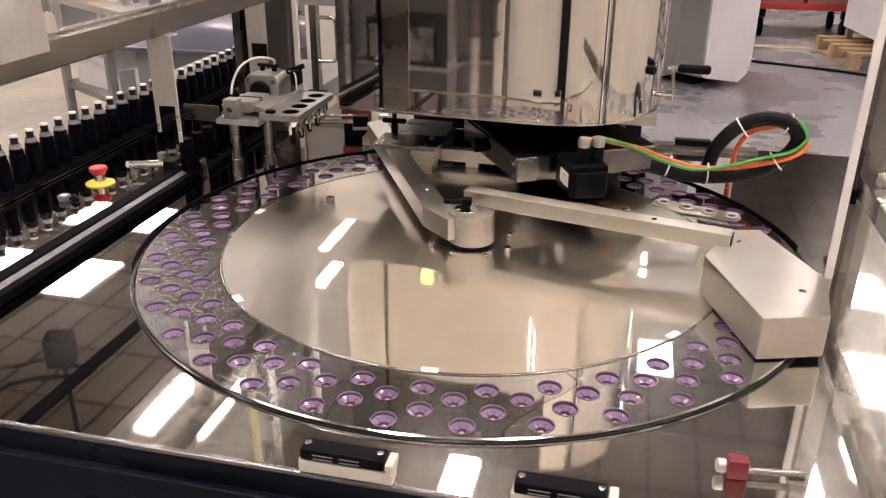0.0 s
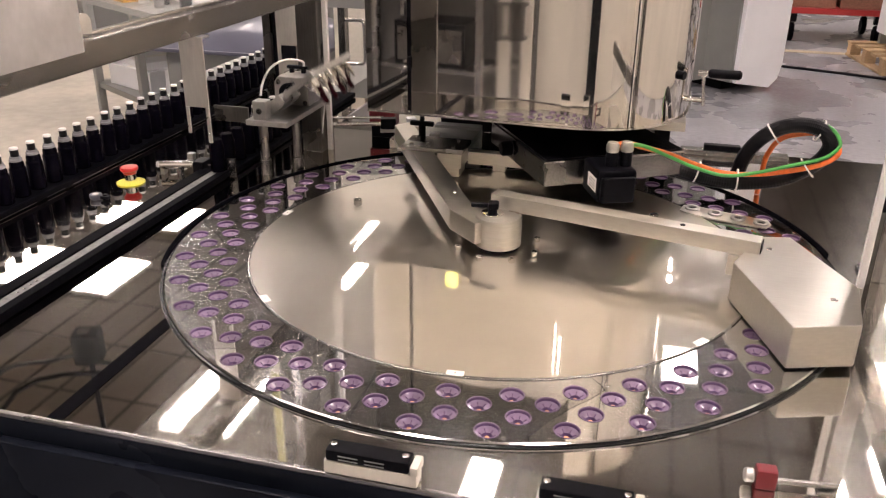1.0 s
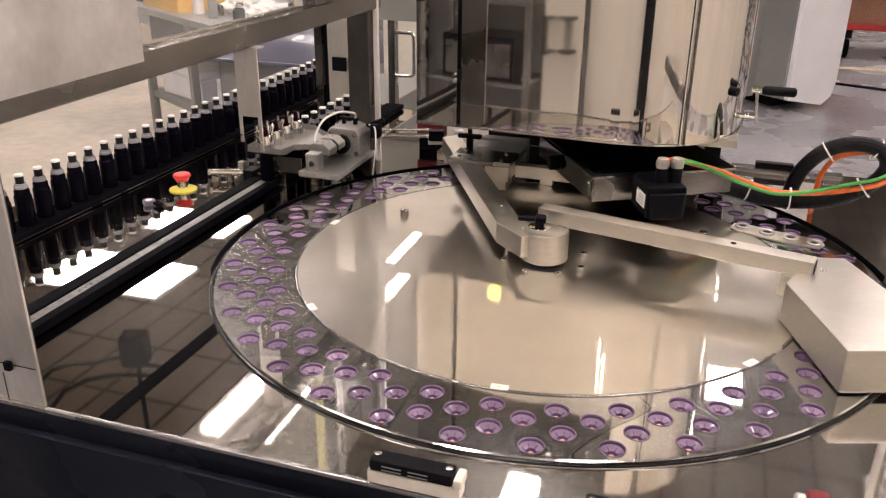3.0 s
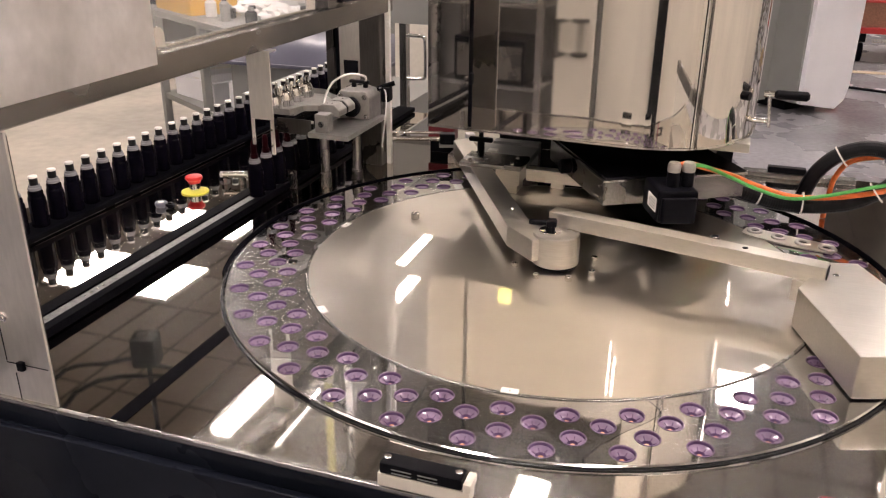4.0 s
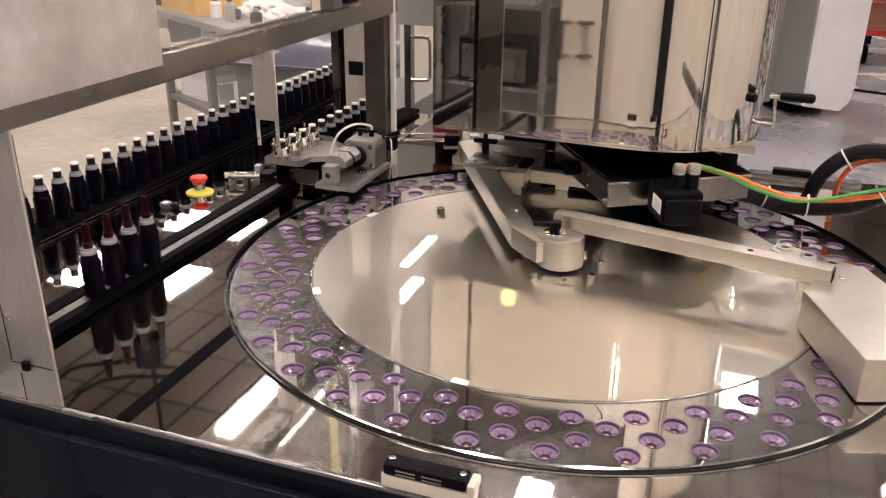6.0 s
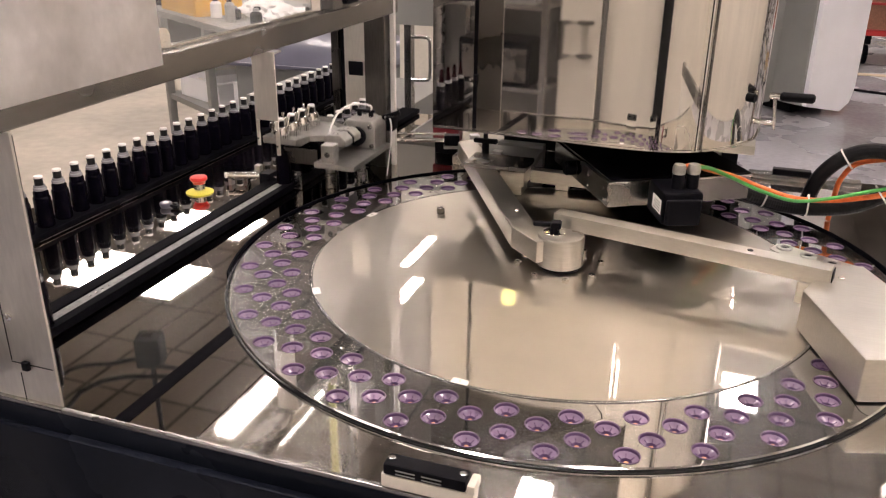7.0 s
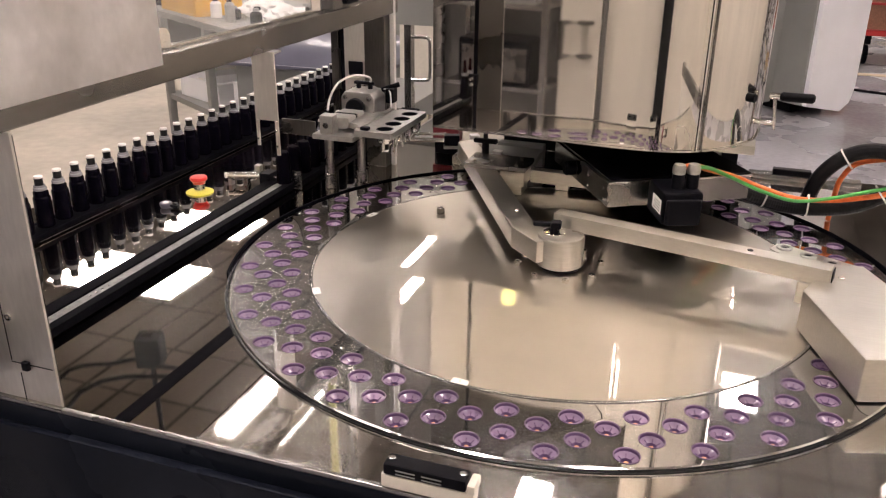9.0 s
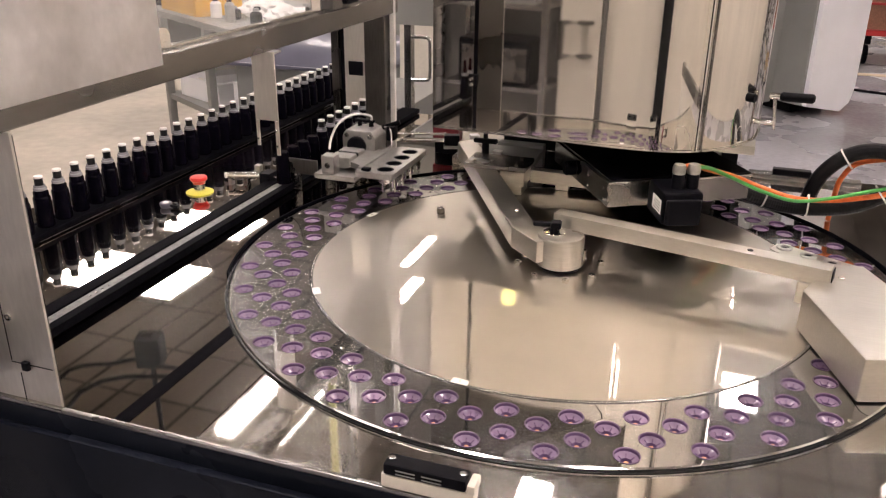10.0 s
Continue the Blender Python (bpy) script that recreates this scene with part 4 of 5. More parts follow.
# ---- east guard post ----
def east_guard():
    t = thing("guard_post", "steel guard post with acrylic edge beside the deck", "guard post", pose(0, 0, 0))
    part("post", B(0.655, 0.69, 0.04, 0.075, DECK, 1.75, 0.003), M_FRAME, t)
    part("rail", B(0.652, 0.690, -0.66, 0.039, 1.072, 1.110, 0.003), M_FRAME, t, "satin square tube rail")
    part("edge_strip", B(0.628, 0.640, 0.010, 0.022, DECK + 0.0005, 1.75, 0.001), M_EDGE, t, "milky acrylic edge strip")
    part("joint_strip", B(0.642, 0.653, 0.03, 0.034, DECK, 1.75, 0), M_POST, t)
    part("hinge", B(0.640, 0.654, 0.022, 0.030, 1.06, 1.085, 0.001), M_BLACK, t)
    part("foot", B(0.64, 0.66, 0.075, 0.10, DECK, 0.93, 0.002), M_BLACK, t)
    pane = part("pane", B(0.669, 0.673, -0.65, 0.038, DECK + 0.001, 1.0715, 0.0005), M_CLEAR, t, "clear guard pane")
    pane.visible_shadow = False
    lug = bmesh.new()
    box(lug, 0.664, 0.684, -0.03, -0.024, 1.1105, 1.135, 0.002)
    part("lug", lug, M_CHROME, t)
    return t


east_guard()


# ---- rail, conveyor and bottles ----
def transfer_rail():
    t = thing("transfer_rail", "black linear transfer rail with a perforated steel belt", "rail", pose(0, 0, 0))
    part("body", B(-0.752, -0.723, -0.98, 0.235, 0.926, 0.942, 0.002), M_RUBBER, t, "black extrusion")
    part("belt", B(-0.7225, -0.702, -0.98, 0.225, 0.926, 0.9395, 0.001), M_BELT, t, "grey perforated belt")
    part("body", B(-0.7015, -0.682, -0.98, 0.235, 0.926, 0.942, 0.002), M_RUBBER, t, "black extrusion")
    part("bed", B(-0.742, -0.6895, -0.98, 1.05, DECK, 0.9258, 0.001), M_RUBBER, t, "black bed")
    part("queue_track", B(-0.735, -0.675, 0.247, 1.05, 0.926, 0.9398, 0.002), M_RUBBER, t, "black queue track")
    for i in range(60):
        y = -0.66 + i * 0.0148
        part("slot", B(-0.7138, -0.7108, y, y + 0.004, 0.9396, 0.9399, 0), M_POST, t)
    e = part("end_plate", B(-0.689, -0.667, 0.2365, 0.2425, DECK + 0.0002, 0.970, 0.001), M_FRAME, t, "steel end plate")
    screw(e, -0.678, 0.2365, 0.962, 0.003, axis=FRONT)
    part("stand", B(-0.74, -0.69, -0.98, -0.90, 0.0, DECK - 0.0005, 0.002), M_FRAME, t)
    return t


def stop_cylinder():
    t = thing("stop_cylinder", "small chrome stop cylinder beside the rail", "cylinder", pose(0, 0, 0))
    part("barrel", rod((-0.850, 0.213, 0.947), (-0.768, 0.238, 0.947), 0.0080, 18), M_CHROME, t)
    part("end_cap", rod((-0.856, 0.2112, 0.947), (-0.8505, 0.2128, 0.947), 0.0072, 18), M_ALU, t)
    part("rod", rod((-0.768, 0.238, 0.947), (-0.690, 0.2395, 0.947), 0.003, 10), M_CHROME, t)
    part("bracket", B(-0.770, -0.742, 0.222, 0.262, 0.9265, 0.958, 0.002), M_BLACK, t)
    part("valve", B(-0.790, -0.775, 0.236, 0.252, 0.9555, 0.972, 0.002), M_ALU, t)
    for x, y in ((-0.842, 0.2155), (-0.805, 0.2265)):
        part("foot", B(x - 0.005, x + 0.005, y - 0.007, y + 0.007, DECK, 0.9395, 0.001), M_FRAME, t)
    return t


def emergency_button():
    t = thing("emergency_button", "red mushroom emergency stop button on a yellow collar", "emergency stop", pose(-0.879, 0.138, DECK))
    part("collar", lathe([(0, 0), (0.030, 0), (0.0315, 0.0012), (0.0315, 0.0024), (0.028, 0.0035), (0, 0.0055)], 32), M_YELLOW, t, "yellow collar")
    part("stem", lathe([(0, 0.0057), (0.0130, 0.0057), (0.0130, 0.0220), (0, 0.0220)], 24), M_CHROME, t, "silver stem")
    part("head", lathe([(0, 0.0222), (0.0140, 0.0222), (0.0155, 0.028), (0.0195, 0.0315), (0.0198, 0.0360), (0.0185, 0.0385), (0.012, 0.0400), (0, 0.0405)], 28), M_RED, t, "red mushroom head")
    return t


def lens_sensor():
    t = thing("round_sensor", "small round lilac sensor in a black clamp", "sensor", pose(-0.889, 0.0245, DECK))
    part("body", lathe([(0, 0), (0.010, 0), (0.0125, 0.003), (0.0135, 0.007), (0.0135, 0.010), (0.0120, 0.012), (0.0075, 0.0115), (0, 0.0105)], 20), M_LILAC, t)
    part("lens", lathe([(0, 0.0108), (0.0070, 0.0117), (0.0070, 0.0122), (0, 0.0132)], 16), M_WHITE, t, "pale glossy lens")
    part("clamp", B(0.0140, 0.034, -0.006, 0.006, 0.003, 0.010, 0.002), M_BLACK, t)
    part("clamp", B(0.020, 0.030, -0.004, 0.004, 0.0102, 0.014, 0.001), M_BLACK, t)
    return t


def bottle_conveyor():
    t = thing("bottle_conveyor", "black bottle conveyor with side guide rails", "conveyor", pose(0, 0, 0))
    part("track", B(-1.0465, -0.9985, -1.0, 1.3, 0.9265, 0.9386, 0.001), M_RUBBER, t)
    part("bed", B(-1.0525, -0.9925, -0.686, 1.05, DECK + 0.0002, 0.9262, 0.0005), M_RUBBER, t, "black bed")
    part("guide", B(-0.9980, -0.9900, -1.0, 1.3, 0.9265, 0.9395, 0.0015), M_RUBBER, t, "black guide rail")
    part("guide_line", B(-0.9898, -0.9890, -1.0, 1.3, 0.9275, 0.9283, 0), M_POST, t, "thin bright edge strip")
    part("guide", B(-1.0550, -1.0470, -1.0, 1.3, 0.9265, 0.9395, 0.0015), M_RUBBER, t, "black guide rail")
    part("leg", B(-1.045, -0.995, 1.2, 1.26, 0, 0.9263, 0.002), M_FRAME, t)
    part("leg", B(-1.045, -0.995, -0.98, -0.92, 0, 0.9263, 0.002), M_FRAME, t)
    return t


def bottle():
    """Dark round bottle with a milky collar and a black or white-topped cap; base at z = 0."""
    t = thing("bottle", "dark glossy bottle with milky collar and white-topped black cap", "bottle", group="bottles on the conveyor")
    part("body", lathe([(0, 0), (0.0155, 0), (0.0172, 0.0018), (0.0172, 0.058), (0.0165, 0.062), (0.0150, 0.0640), (0.0148, 0.073), (0.0125, 0.0765), (0, 0.0765)], 20), M_GLASSBLACK, t)
    part("collar", lathe([(0, 0.0767), (0.0128, 0.0767), (0.0132, 0.078), (0.0132, 0.0815), (0.0112, 0.0830), (0.0112, 0.0870), (0, 0.0870)], 20), M_COLLAR, t, "milky ring collar")
    part("cap", lathe([(0, 0.0872), (0.0085, 0.0872), (0.0085, 0.1015), (0, 0.1015)], 18), M_CAPBLACK, t, "black cap")
    part("cap_top", lathe([(0, 0.1017), (0.0087, 0.1017), (0.0087, 0.1050), (0.0080, 0.1060), (0, 0.1060)], 18), M_WHITE, t, "white cap top")
    return t


def open_bottle():
    """Bottle without its closure, as it stands on the rail."""
    t = thing("bottle", "dark glossy bottle carried on the rail under its dropper", "bottle", group="bottles on the rail")
    part("body", lathe([(0, 0), (0.0155, 0), (0.0172, 0.0018), (0.0172, 0.060), (0.0165, 0.064), (0.0150, 0.0660), (0.0148, 0.073), (0.0125, 0.0765), (0, 0.0765)], 20), M_GLASSBLACK, t)
    return t


def collar_mesh():
    return lathe([(0, 0), (0.0128, 0), (0.0132, 0.0013), (0.0132, 0.0050), (0.0112, 0.0065), (0.0112, 0.0105), (0, 0.0105)], 20)


def dropper():
    t = thing("dropper", "dark red rubber dropper on a milky collar", "dropper", group="droppers carried by the gripper")
    part("collar", collar_mesh(), M_COLLAR, t, "milky ring collar")
    part("teat", lathe([(0, 0.0107), (0.0085, 0.0107), (0.0086, 0.020), (0.0068, 0.0215), (0.0062, 0.044), (0.0045, 0.051), (0, 0.053)], 16), M_DARKRED, t)
    return t


def loose_cap():
    t = thing("closure", "black cap with white top and milky collar", "bottle closure", group="closures taken by the gripper")
    part("collar", collar_mesh(), M_COLLAR, t, "milky ring collar")
    part("cap", lathe([(0, 0.0107), (0.0085, 0.0107), (0.0085, 0.0248), (0, 0.0248)], 18), M_CAPBLACK, t)
    part("cap_top", lathe([(0, 0.0250), (0.0087, 0.0250), (0.0087, 0.0282), (0.0080, 0.0292), (0, 0.0292)], 18), M_WHITE, t, "white cap top")
    return t


transfer_rail(), stop_cylinder(), emergency_button(), lens_sensor(), bottle_conveyor()

BOTTLE = bottle()
CONV_Y = [-0.2886 + 0.0509 * i for i in range(30)]
BOTTLE.matrix_basis = pose(-1.0237, CONV_Y[0], 0.9390)
for i, y in enumerate(CONV_Y[1:]):
    copy_thing(BOTTLE, pose(-1.0232 + random.uniform(-0.0015, 0.0015), y + random.uniform(-0.0015, 0.0015), 0.9390, 0, 0, random.uniform(0, 360)))
RAIL_Z = 0.940
CARRIED = [open_bottle()]
for i in range(3):
    CARRIED.append(copy_thing(CARRIED[0], Matrix()))
NEXT = []
for i in range(4):
    b = copy_thing(CARRIED[0], Matrix())
    NEXT.append(tagged(b, "dark glossy uncapped bottle waiting under the gripper", group="bottles queuing on the rail"))
QUEUE = []
for i in range(6):
    b = copy_thing(BOTTLE, Matrix())
    QUEUE.append(tagged(b, "dark glossy bottle with white-topped cap queuing on the rail", group="bottles queuing on the rail"))


CAPS = [loose_cap()]
for i in range(3):
    CAPS.append(copy_thing(CAPS[0], Matrix()))
DROPPERS = [dropper()]
for i in range(3):
    DROPPERS.append(copy_thing(DROPPERS[0], Matrix()))


# ---- gripper ----
def gripper():
    """Lifting carriage with a rotary actuator; its origin is the swing axis at mid length."""
    t = thing("gripper_carriage", "aluminium lifting carriage with rotary actuator", "gripper", pose(AXIS_X, 0.30, AXIS_Z))
    part("base_plate", B(-0.040, 0.060, -0.092, 0.125, -0.043, -0.031, 0.002), M_ALU, t, "aluminium base plate")
    part("wing_plate", B(-0.125, -0.0405, -0.075, -0.070, -0.043, -0.008, 0.001), M_POST, t, "dark steel side bar")
    bb = part("bearing_block", B(-0.022, 0.010, -0.090, -0.060, -0.0305, 0.012, 0.003), M_ALU, t, "square bearing block")
    screw(bb, -0.006, -0.090, -0.010, 0.007, M_FRAME, h=0.002, axis=FRONT)
    body = bmesh.new()
    prism([(-0.036, -0.0305), (0.050, -0.0305), (0.050, 0.022), (0.040, 0.037), (-0.026, 0.037), (-0.036, 0.022)], 0, 0.070, 0.004, body, pose(0, 0.122, 0, 90, 0, 0))
    act = part("actuator", body, M_ALU, t, "grey cast rotary actuator")
    part("actuator_face", rod((0.004, 0.0525, 0.0), (0.004, 0.040, 0.0), 0.024, 28, bev=0.003), M_BLACK, t, "dark round actuator flange")
    part("actuator_cap", rod((0.006, 0.121, 0.003), (0.006, 0.145, 0.003), 0.033, 24, bev=0.006), M_ALU, t, "round end cap")
    for x, z in ((-0.024, 0.024), (0.037, 0.024), (-0.027, -0.022), (0.041, -0.022)):
        screw(act, x, 0.0518, z, 0.006, M_FRAME, axis=FRONT)
    part("shaft", rod((0.0, -0.0605, -0.006), (0.0, 0.045, -0.006), 0.0055, 16), M_FRAME, t)
    fit = bmesh.new()
    rod((0.02, 0.10, 0.036), (0.02, 0.10, 0.050), 0.006, 12, fit)
    rod((-0.01, 0.10, 0.036), (-0.01, 0.10, 0.048), 0.006, 12, fit)
    box(fit, -0.022, 0.030, 0.095, 0.107, 0.046, 0.054, 0.003)
    part("fittings", fit, M_BLACK, t, "black air fittings")
    part("elbow", rod((0.045, 0.11, 0.034), (0.085, 0.125, 0.048), 0.006, 12), M_BLACK, t, "black elbow fitting")
    part("sensor_box", B(0.058, 0.078, 0.10, 0.13, 0.005, 0.040, 0.003), M_BLACK, t, "small black sensor")
    part("sensor_arm", B(0.030, 0.0585, 0.128, 0.134, 0.010, 0.022, 0.001), M_FRAME, t)
    part("air_tube", tube([(0.02, 0.10, 0.050), (0.022, 0.09, 0.066), (-0.005, 0.06, 0.074), (-0.030, 0.03, 0.060), (-0.042, 0.01, 0.030), (-0.040, -0.01, 0.004)], 0.0028, 8, 8), M_TUBE, t, "clear air tube", smooth=80)
    part("air_tube", tube([(0.045, 0.11, 0.036), (0.070, 0.10, 0.034), (0.078, 0.085, -0.01), (0.072, 0.08, -0.07), (0.068, 0.08, -0.10)], 0.0018, 8, 8), M_TUBE, t, "clear air tube", smooth=80)
    for x, y in ((-0.035, -0.02), (0.028, 0.02)):
        part("guide_rod", rod((x, y, -0.0432), (x, y, -0.180), 0.0105, 18), M_FRAME, t, "ground steel guide rod")
    part("lift_bracket", B(-0.045, -0.025, 0.1255, 0.172, -0.043, 0.03, 0.002), M_FRAME, t)
    return t


def swing_arm(t):
    y0 = ROW_Y[0] - 0.30
    holes = [(0.1295, y - 0.30, 0.0195) for y in ROW_Y]
    out = [(0.072, y0 - 0.036), (0.156, y0 - 0.036), (0.160, y0 - 0.030), (0.160, y0 + 0.180), (0.156, y0 + 0.186), (0.095, y0 + 0.186), (0.062, y0 + 0.150), (-0.006, y0 + 0.105), (-0.006, y0 + 0.045), (0.062, y0 + 0.010)]
    bm = holed_sheet(out, holes, -0.022, -0.009)
    arm = part("swing_arm", bm, M_ALU, t, "aluminium fork plate with four round holes", smooth=0)
    sec = [(-0.022, 0.0005), (0.032, 0.0005), (0.032, -0.0215), (0.020, -0.0265), (-0.008, -0.0265), (-0.022, -0.014)]
    for ya, w in ((y0 + 0.063, 0.042), (y0 + 0.108, 0.036)):
        part("arm_root", prism(sec, 0, w, 0.003, None, pose(0, ya, 0, 90, 0, 0)), M_ALU, arm, "chamfered arm root")
    part("arm_bush", prism([(x * 0.94, z * 0.94) for x, z in sec], 0, 0.0086, 0.001, None, pose(0, y0 + 0.0718, 0, 90, 0, 0)), M_BLACK, arm)
    for xx, yy in ((0.002, 0.035), (0.014, 0.035), (0.002, 0.090), (0.014, 0.090)):
        part("arm_screw", rod((xx, y0 + yy, -0.0268), (xx, y0 + yy, -0.0262), 0.0022, 8), M_BLACK, arm)
    part("strip", B(0.070, 0.082, y0 - 0.02, y0 + 0.17, -0.0085, -0.004, 0.001), M_ALU, arm)
    part("band", B(0.084, 0.104, y0 - 0.033, y0 - 0.019, -0.0085, -0.001, 0.002), M_BLACK, arm, "black air fitting")
    for x, y, r in holes:
        # Black sleeve added to paint the dark inside each hole.
        part("hole_sleeve", lathe([(0.0193, -0.0215), (0.0193, -0.0095), (0.0168, -0.0095), (0.0168, -0.0215)], 24, m=pose(x, y, 0)), M_BLACK, arm, "black sleeve added to darken the hole")
        part("jaw_ring", lathe([(0.0195, -0.0222), (0.0190, -0.029), (0.0150, -0.040), (0.0128, -0.041), (0.0128, -0.036), (0.0165, -0.0224)], 18, m=pose(x, y, 0)), M_CHROME, arm, "chrome jaw housing")
        for s in (-1, 1):
            jaw = bmesh.new()
            box(jaw, x - 0.007, x + 0.007, y + s * 0.0195 - 0.004, y + s * 0.0195 + 0.004, -0.036, -0.0224, 0.002)
            rod((x + 0.003, y + s * 0.0190, -0.034), (x, y + s * 0.0115, -0.057), 0.0042, 10, jaw, bev=0.001)
            part("jaw", jaw, M_CHROME, arm, "chrome gripping jaw")
        cl = bmesh.new()
        box(cl, x + 0.017, x + 0.025, y - 0.008, y + 0.008, -0.048, -0.0222, 0.002)
        rod((x + 0.021, y, -0.048), (x + 0.021, y, -0.060), 0.003, 10, cl)
        part("jaw_cylinder", cl, M_CHROME, arm, "small chrome jaw cylinder")
    return arm


CARRIAGE = gripper()
SWING = swing_arm(CARRIAGE)


def lift_column():
    t = thing("lift_column", "round steel guide columns under the lifting carriage", "guide column", pose(0, 0, 0))
    for x, y in ((-0.035, -0.02), (0.028, 0.02)):
        part("sleeve", rod((AXIS_X + x, 0.30 + y, DECK), (AXIS_X + x, 0.30 + y, 0.962), 0.0135, 20), M_FRAME, t, "steel guide sleeve")
    return t


lift_column()


# ---- latches on the front edge ----
def door_switch(x, label):
    t = thing("door_switch", label, "switch", pose(x, -0.683, DECK + 0.004), "door switches")
    part("base", B(-0.055, 0.058, -0.012, 0.010, 0.0, 0.018, 0.002), M_CREAM, t, "pale beige base")
    part("end_stop", B(0.050, 0.060, -0.014, 0.012, 0.0183, 0.030, 0.002), M_CREAM, t)
    part("body", B(-0.052, 0.049, -0.013, 0.011, 0.0185, 0.034, 0.003), M_BLACK, t, "black switch body")
    bars = bmesh.new()
    for i in range(2):
        for j in range(2):
            box(bars, -0.036 + i * 0.032, -0.012 + i * 0.032, -0.0134, -0.0131, 0.022 + j * 0.005, 0.0236 + j * 0.005, 0)
    part("print", bars, M_GREYCAB, t, "pale printed bars")
    for sx in (-0.045, 0.042):
        screw(t, sx, 0.0, 0.0342, 0.0042, h=0.002)
    return t


door_switch(-0.010, "black door safety switch on a pale beige base")
door_switch(0.238, "black door safety switch on a pale beige base")


# ---- back of the deck ----
def rear_latch():
    t = thing("rear_latch", "black latch on a steel strip at the deck back", "latch", pose(0.43, 0.735, DECK))
    part("strip", B(-0.10, 0.16, -0.01, 0.025, 0, 0.012, 0.002), M_FRAME, t)
    part("body", B(-0.045, 0.045, -0.008, 0.015, 0.0122, 0.028, 0.003), M_BLACK, t)
    return t


def red_clamp():
    t = thing("red_clamp", "red clamp block on a steel rod at the deck front", "clamp", pose(0.431, -0.577, DECK, 0, 0, 4))
    part("rod", rod((0.0125, 0.0, 0.010), (0.078, 0.002, 0.010), 0.004, 14), M_FRAME, t)
    part("end_knob", rod((-0.024, 0.0, 0.013), (-0.0125, 0.0, 0.013), 0.0085, 18, bev=0.002), M_ALU, t, "turned steel end knob")
    part("block", B(-0.012, 0.012, -0.009, 0.009, 0.0, 0.026, 0.003), M_REDBLOCK, t)
    part("foot", B(0.058, 0.076, -0.007, 0.011, 0.0, 0.0058, 0.001), M_FRAME, t)
    return t


rear_latch()
red_clamp()


# ---- machine door behind the column ----
def rear_cabinet():
    t = thing("rear_cabinet", "pale steel cabinet with a bow handle behind the machine", "cabinet", pose(0, 0, 0))
    part("body", B(-1.60, -0.905, 1.50, 2.05, 0.06, 0.82, 0.004), M_GREYCAB, t)
    part("plinth", B(-1.58, -0.91, 1.52, 2.03, 0.0, 0.0595, 0.002), M_BLACK, t)
    part("door_post", B(-0.904, -0.876, 1.49, 1.53, 0.0, 1.33, 0.003), M_FRAME, t, "dark steel door post")
    part("handle", tube([(-0.876, 1.50, 1.092), (-0.82, 1.50, 1.092), (-0.808, 1.50, 1.085), (-0.804, 1.50, 1.07), (-0.803, 1.50, 0.958), (-0.808, 1.50, 0.942), (-0.82, 1.50, 0.936), (-0.876, 1.50, 0.934)], 0.0075, 10, 6), M_CHROME, t, "bent steel bow handle", smooth=80)
    part("upper_box", B(-0.915, -0.74, 1.43, 1.485, 1.143, 1.33, 0.004), M_GREYCAB, t, "grey hanging box")
    return t


def pale_locker():
    t = thing("locker", "pale cream sheet metal locker", "locker", pose(0, 0, 0))
    part("body", B(-1.25, -0.45, 2.30, 2.85, 0.10, 1.9, 0.006), M_CREAM, t)
    part("plinth", B(-1.23, -0.47, 2.32, 2.83, 0.0, 0.0995, 0.002), M_BLACK, t)
    part("window", B(-0.88, -0.62, 2.2945, 2.2995, 0.55, 0.95, 0.001), M_BLACKGLOSS, t, "dark window")
    return t


def lilac_lid():
    t = thing("lidded_bin", "grey bin with a domed lilac plastic lid", "bin", pose(-1.78, 2.62, 0))
    part("body", B(-0.36, 0.40, -0.36, 0.36, 0.0, 0.78, 0.02), M_GREYCAB, t)
    part("rim", B(-0.42, 0.46, -0.42, 0.42, 0.781, 0.80, 0.006), M_LILAC, t)
    bm = bmesh.new()
    n = 14
    grid = [[bm.verts.new((-0.41 + 0.86 * i / n, -0.41 + 0.82 * j / n, 0.80 + 0.15 * (math.sin(math.pi * i / n) ** 0.6) * (math.sin(math.pi * j / n) ** 0.6))) for j in range(n + 1)] for i in range(n + 1)]
    for i in range(n):
        for j in range(n):
            bm.faces.new((grid[i][j], grid[i + 1][j], grid[i + 1][j + 1], grid[i][j + 1]))
    part("lid", bm, M_LILAC, t, "domed lilac lid", smooth=80)
    return t


BENCH = pose(-3.45, 3.38, 0, 0, 0, -32)


def work_bench():
    t = thing("work_bench", "grey steel work bench with a low shelf", "work bench", BENCH)
    part("top", B(-0.6, 1.45, 0.0, 1.0, 0.82, 0.86, 0.004), M_GREYCAB, t)
    part("shelf", B(-0.02, 1.40, 0.03, 0.97, 0.26, 0.30, 0.004), M_GREYCAB, t)
    for k in range(2):
        d = part("drawer", B(-0.56 + 0.28 * k, -0.29 + 0.28 * k, 0.05, 0.50, 0.63, 0.8185, 0.006), M_DARKCASE, t, "dark brown drawer under the bench top")
        part("drawer_pull", B(-0.47 + 0.28 * k, -0.38 + 0.28 * k, 0.035, 0.0495, 0.71, 0.73, 0.003), M_FRAME, d, "steel drawer pull")
    part("back_panel", B(0.05, 1.39, 0.925, 0.934, 0.305, 0.81, 0.002), M_DARKWALL, t, "dark grey back panel")
    for x in (0.02, 0.72, 1.42):
        for y in (0.04, 0.96):
            part("leg", B(x - 0.025, x + 0.025, y - 0.025, y + 0.025, 0.004, 0.8195, 0.004), M_GREYCAB, t)
    return t


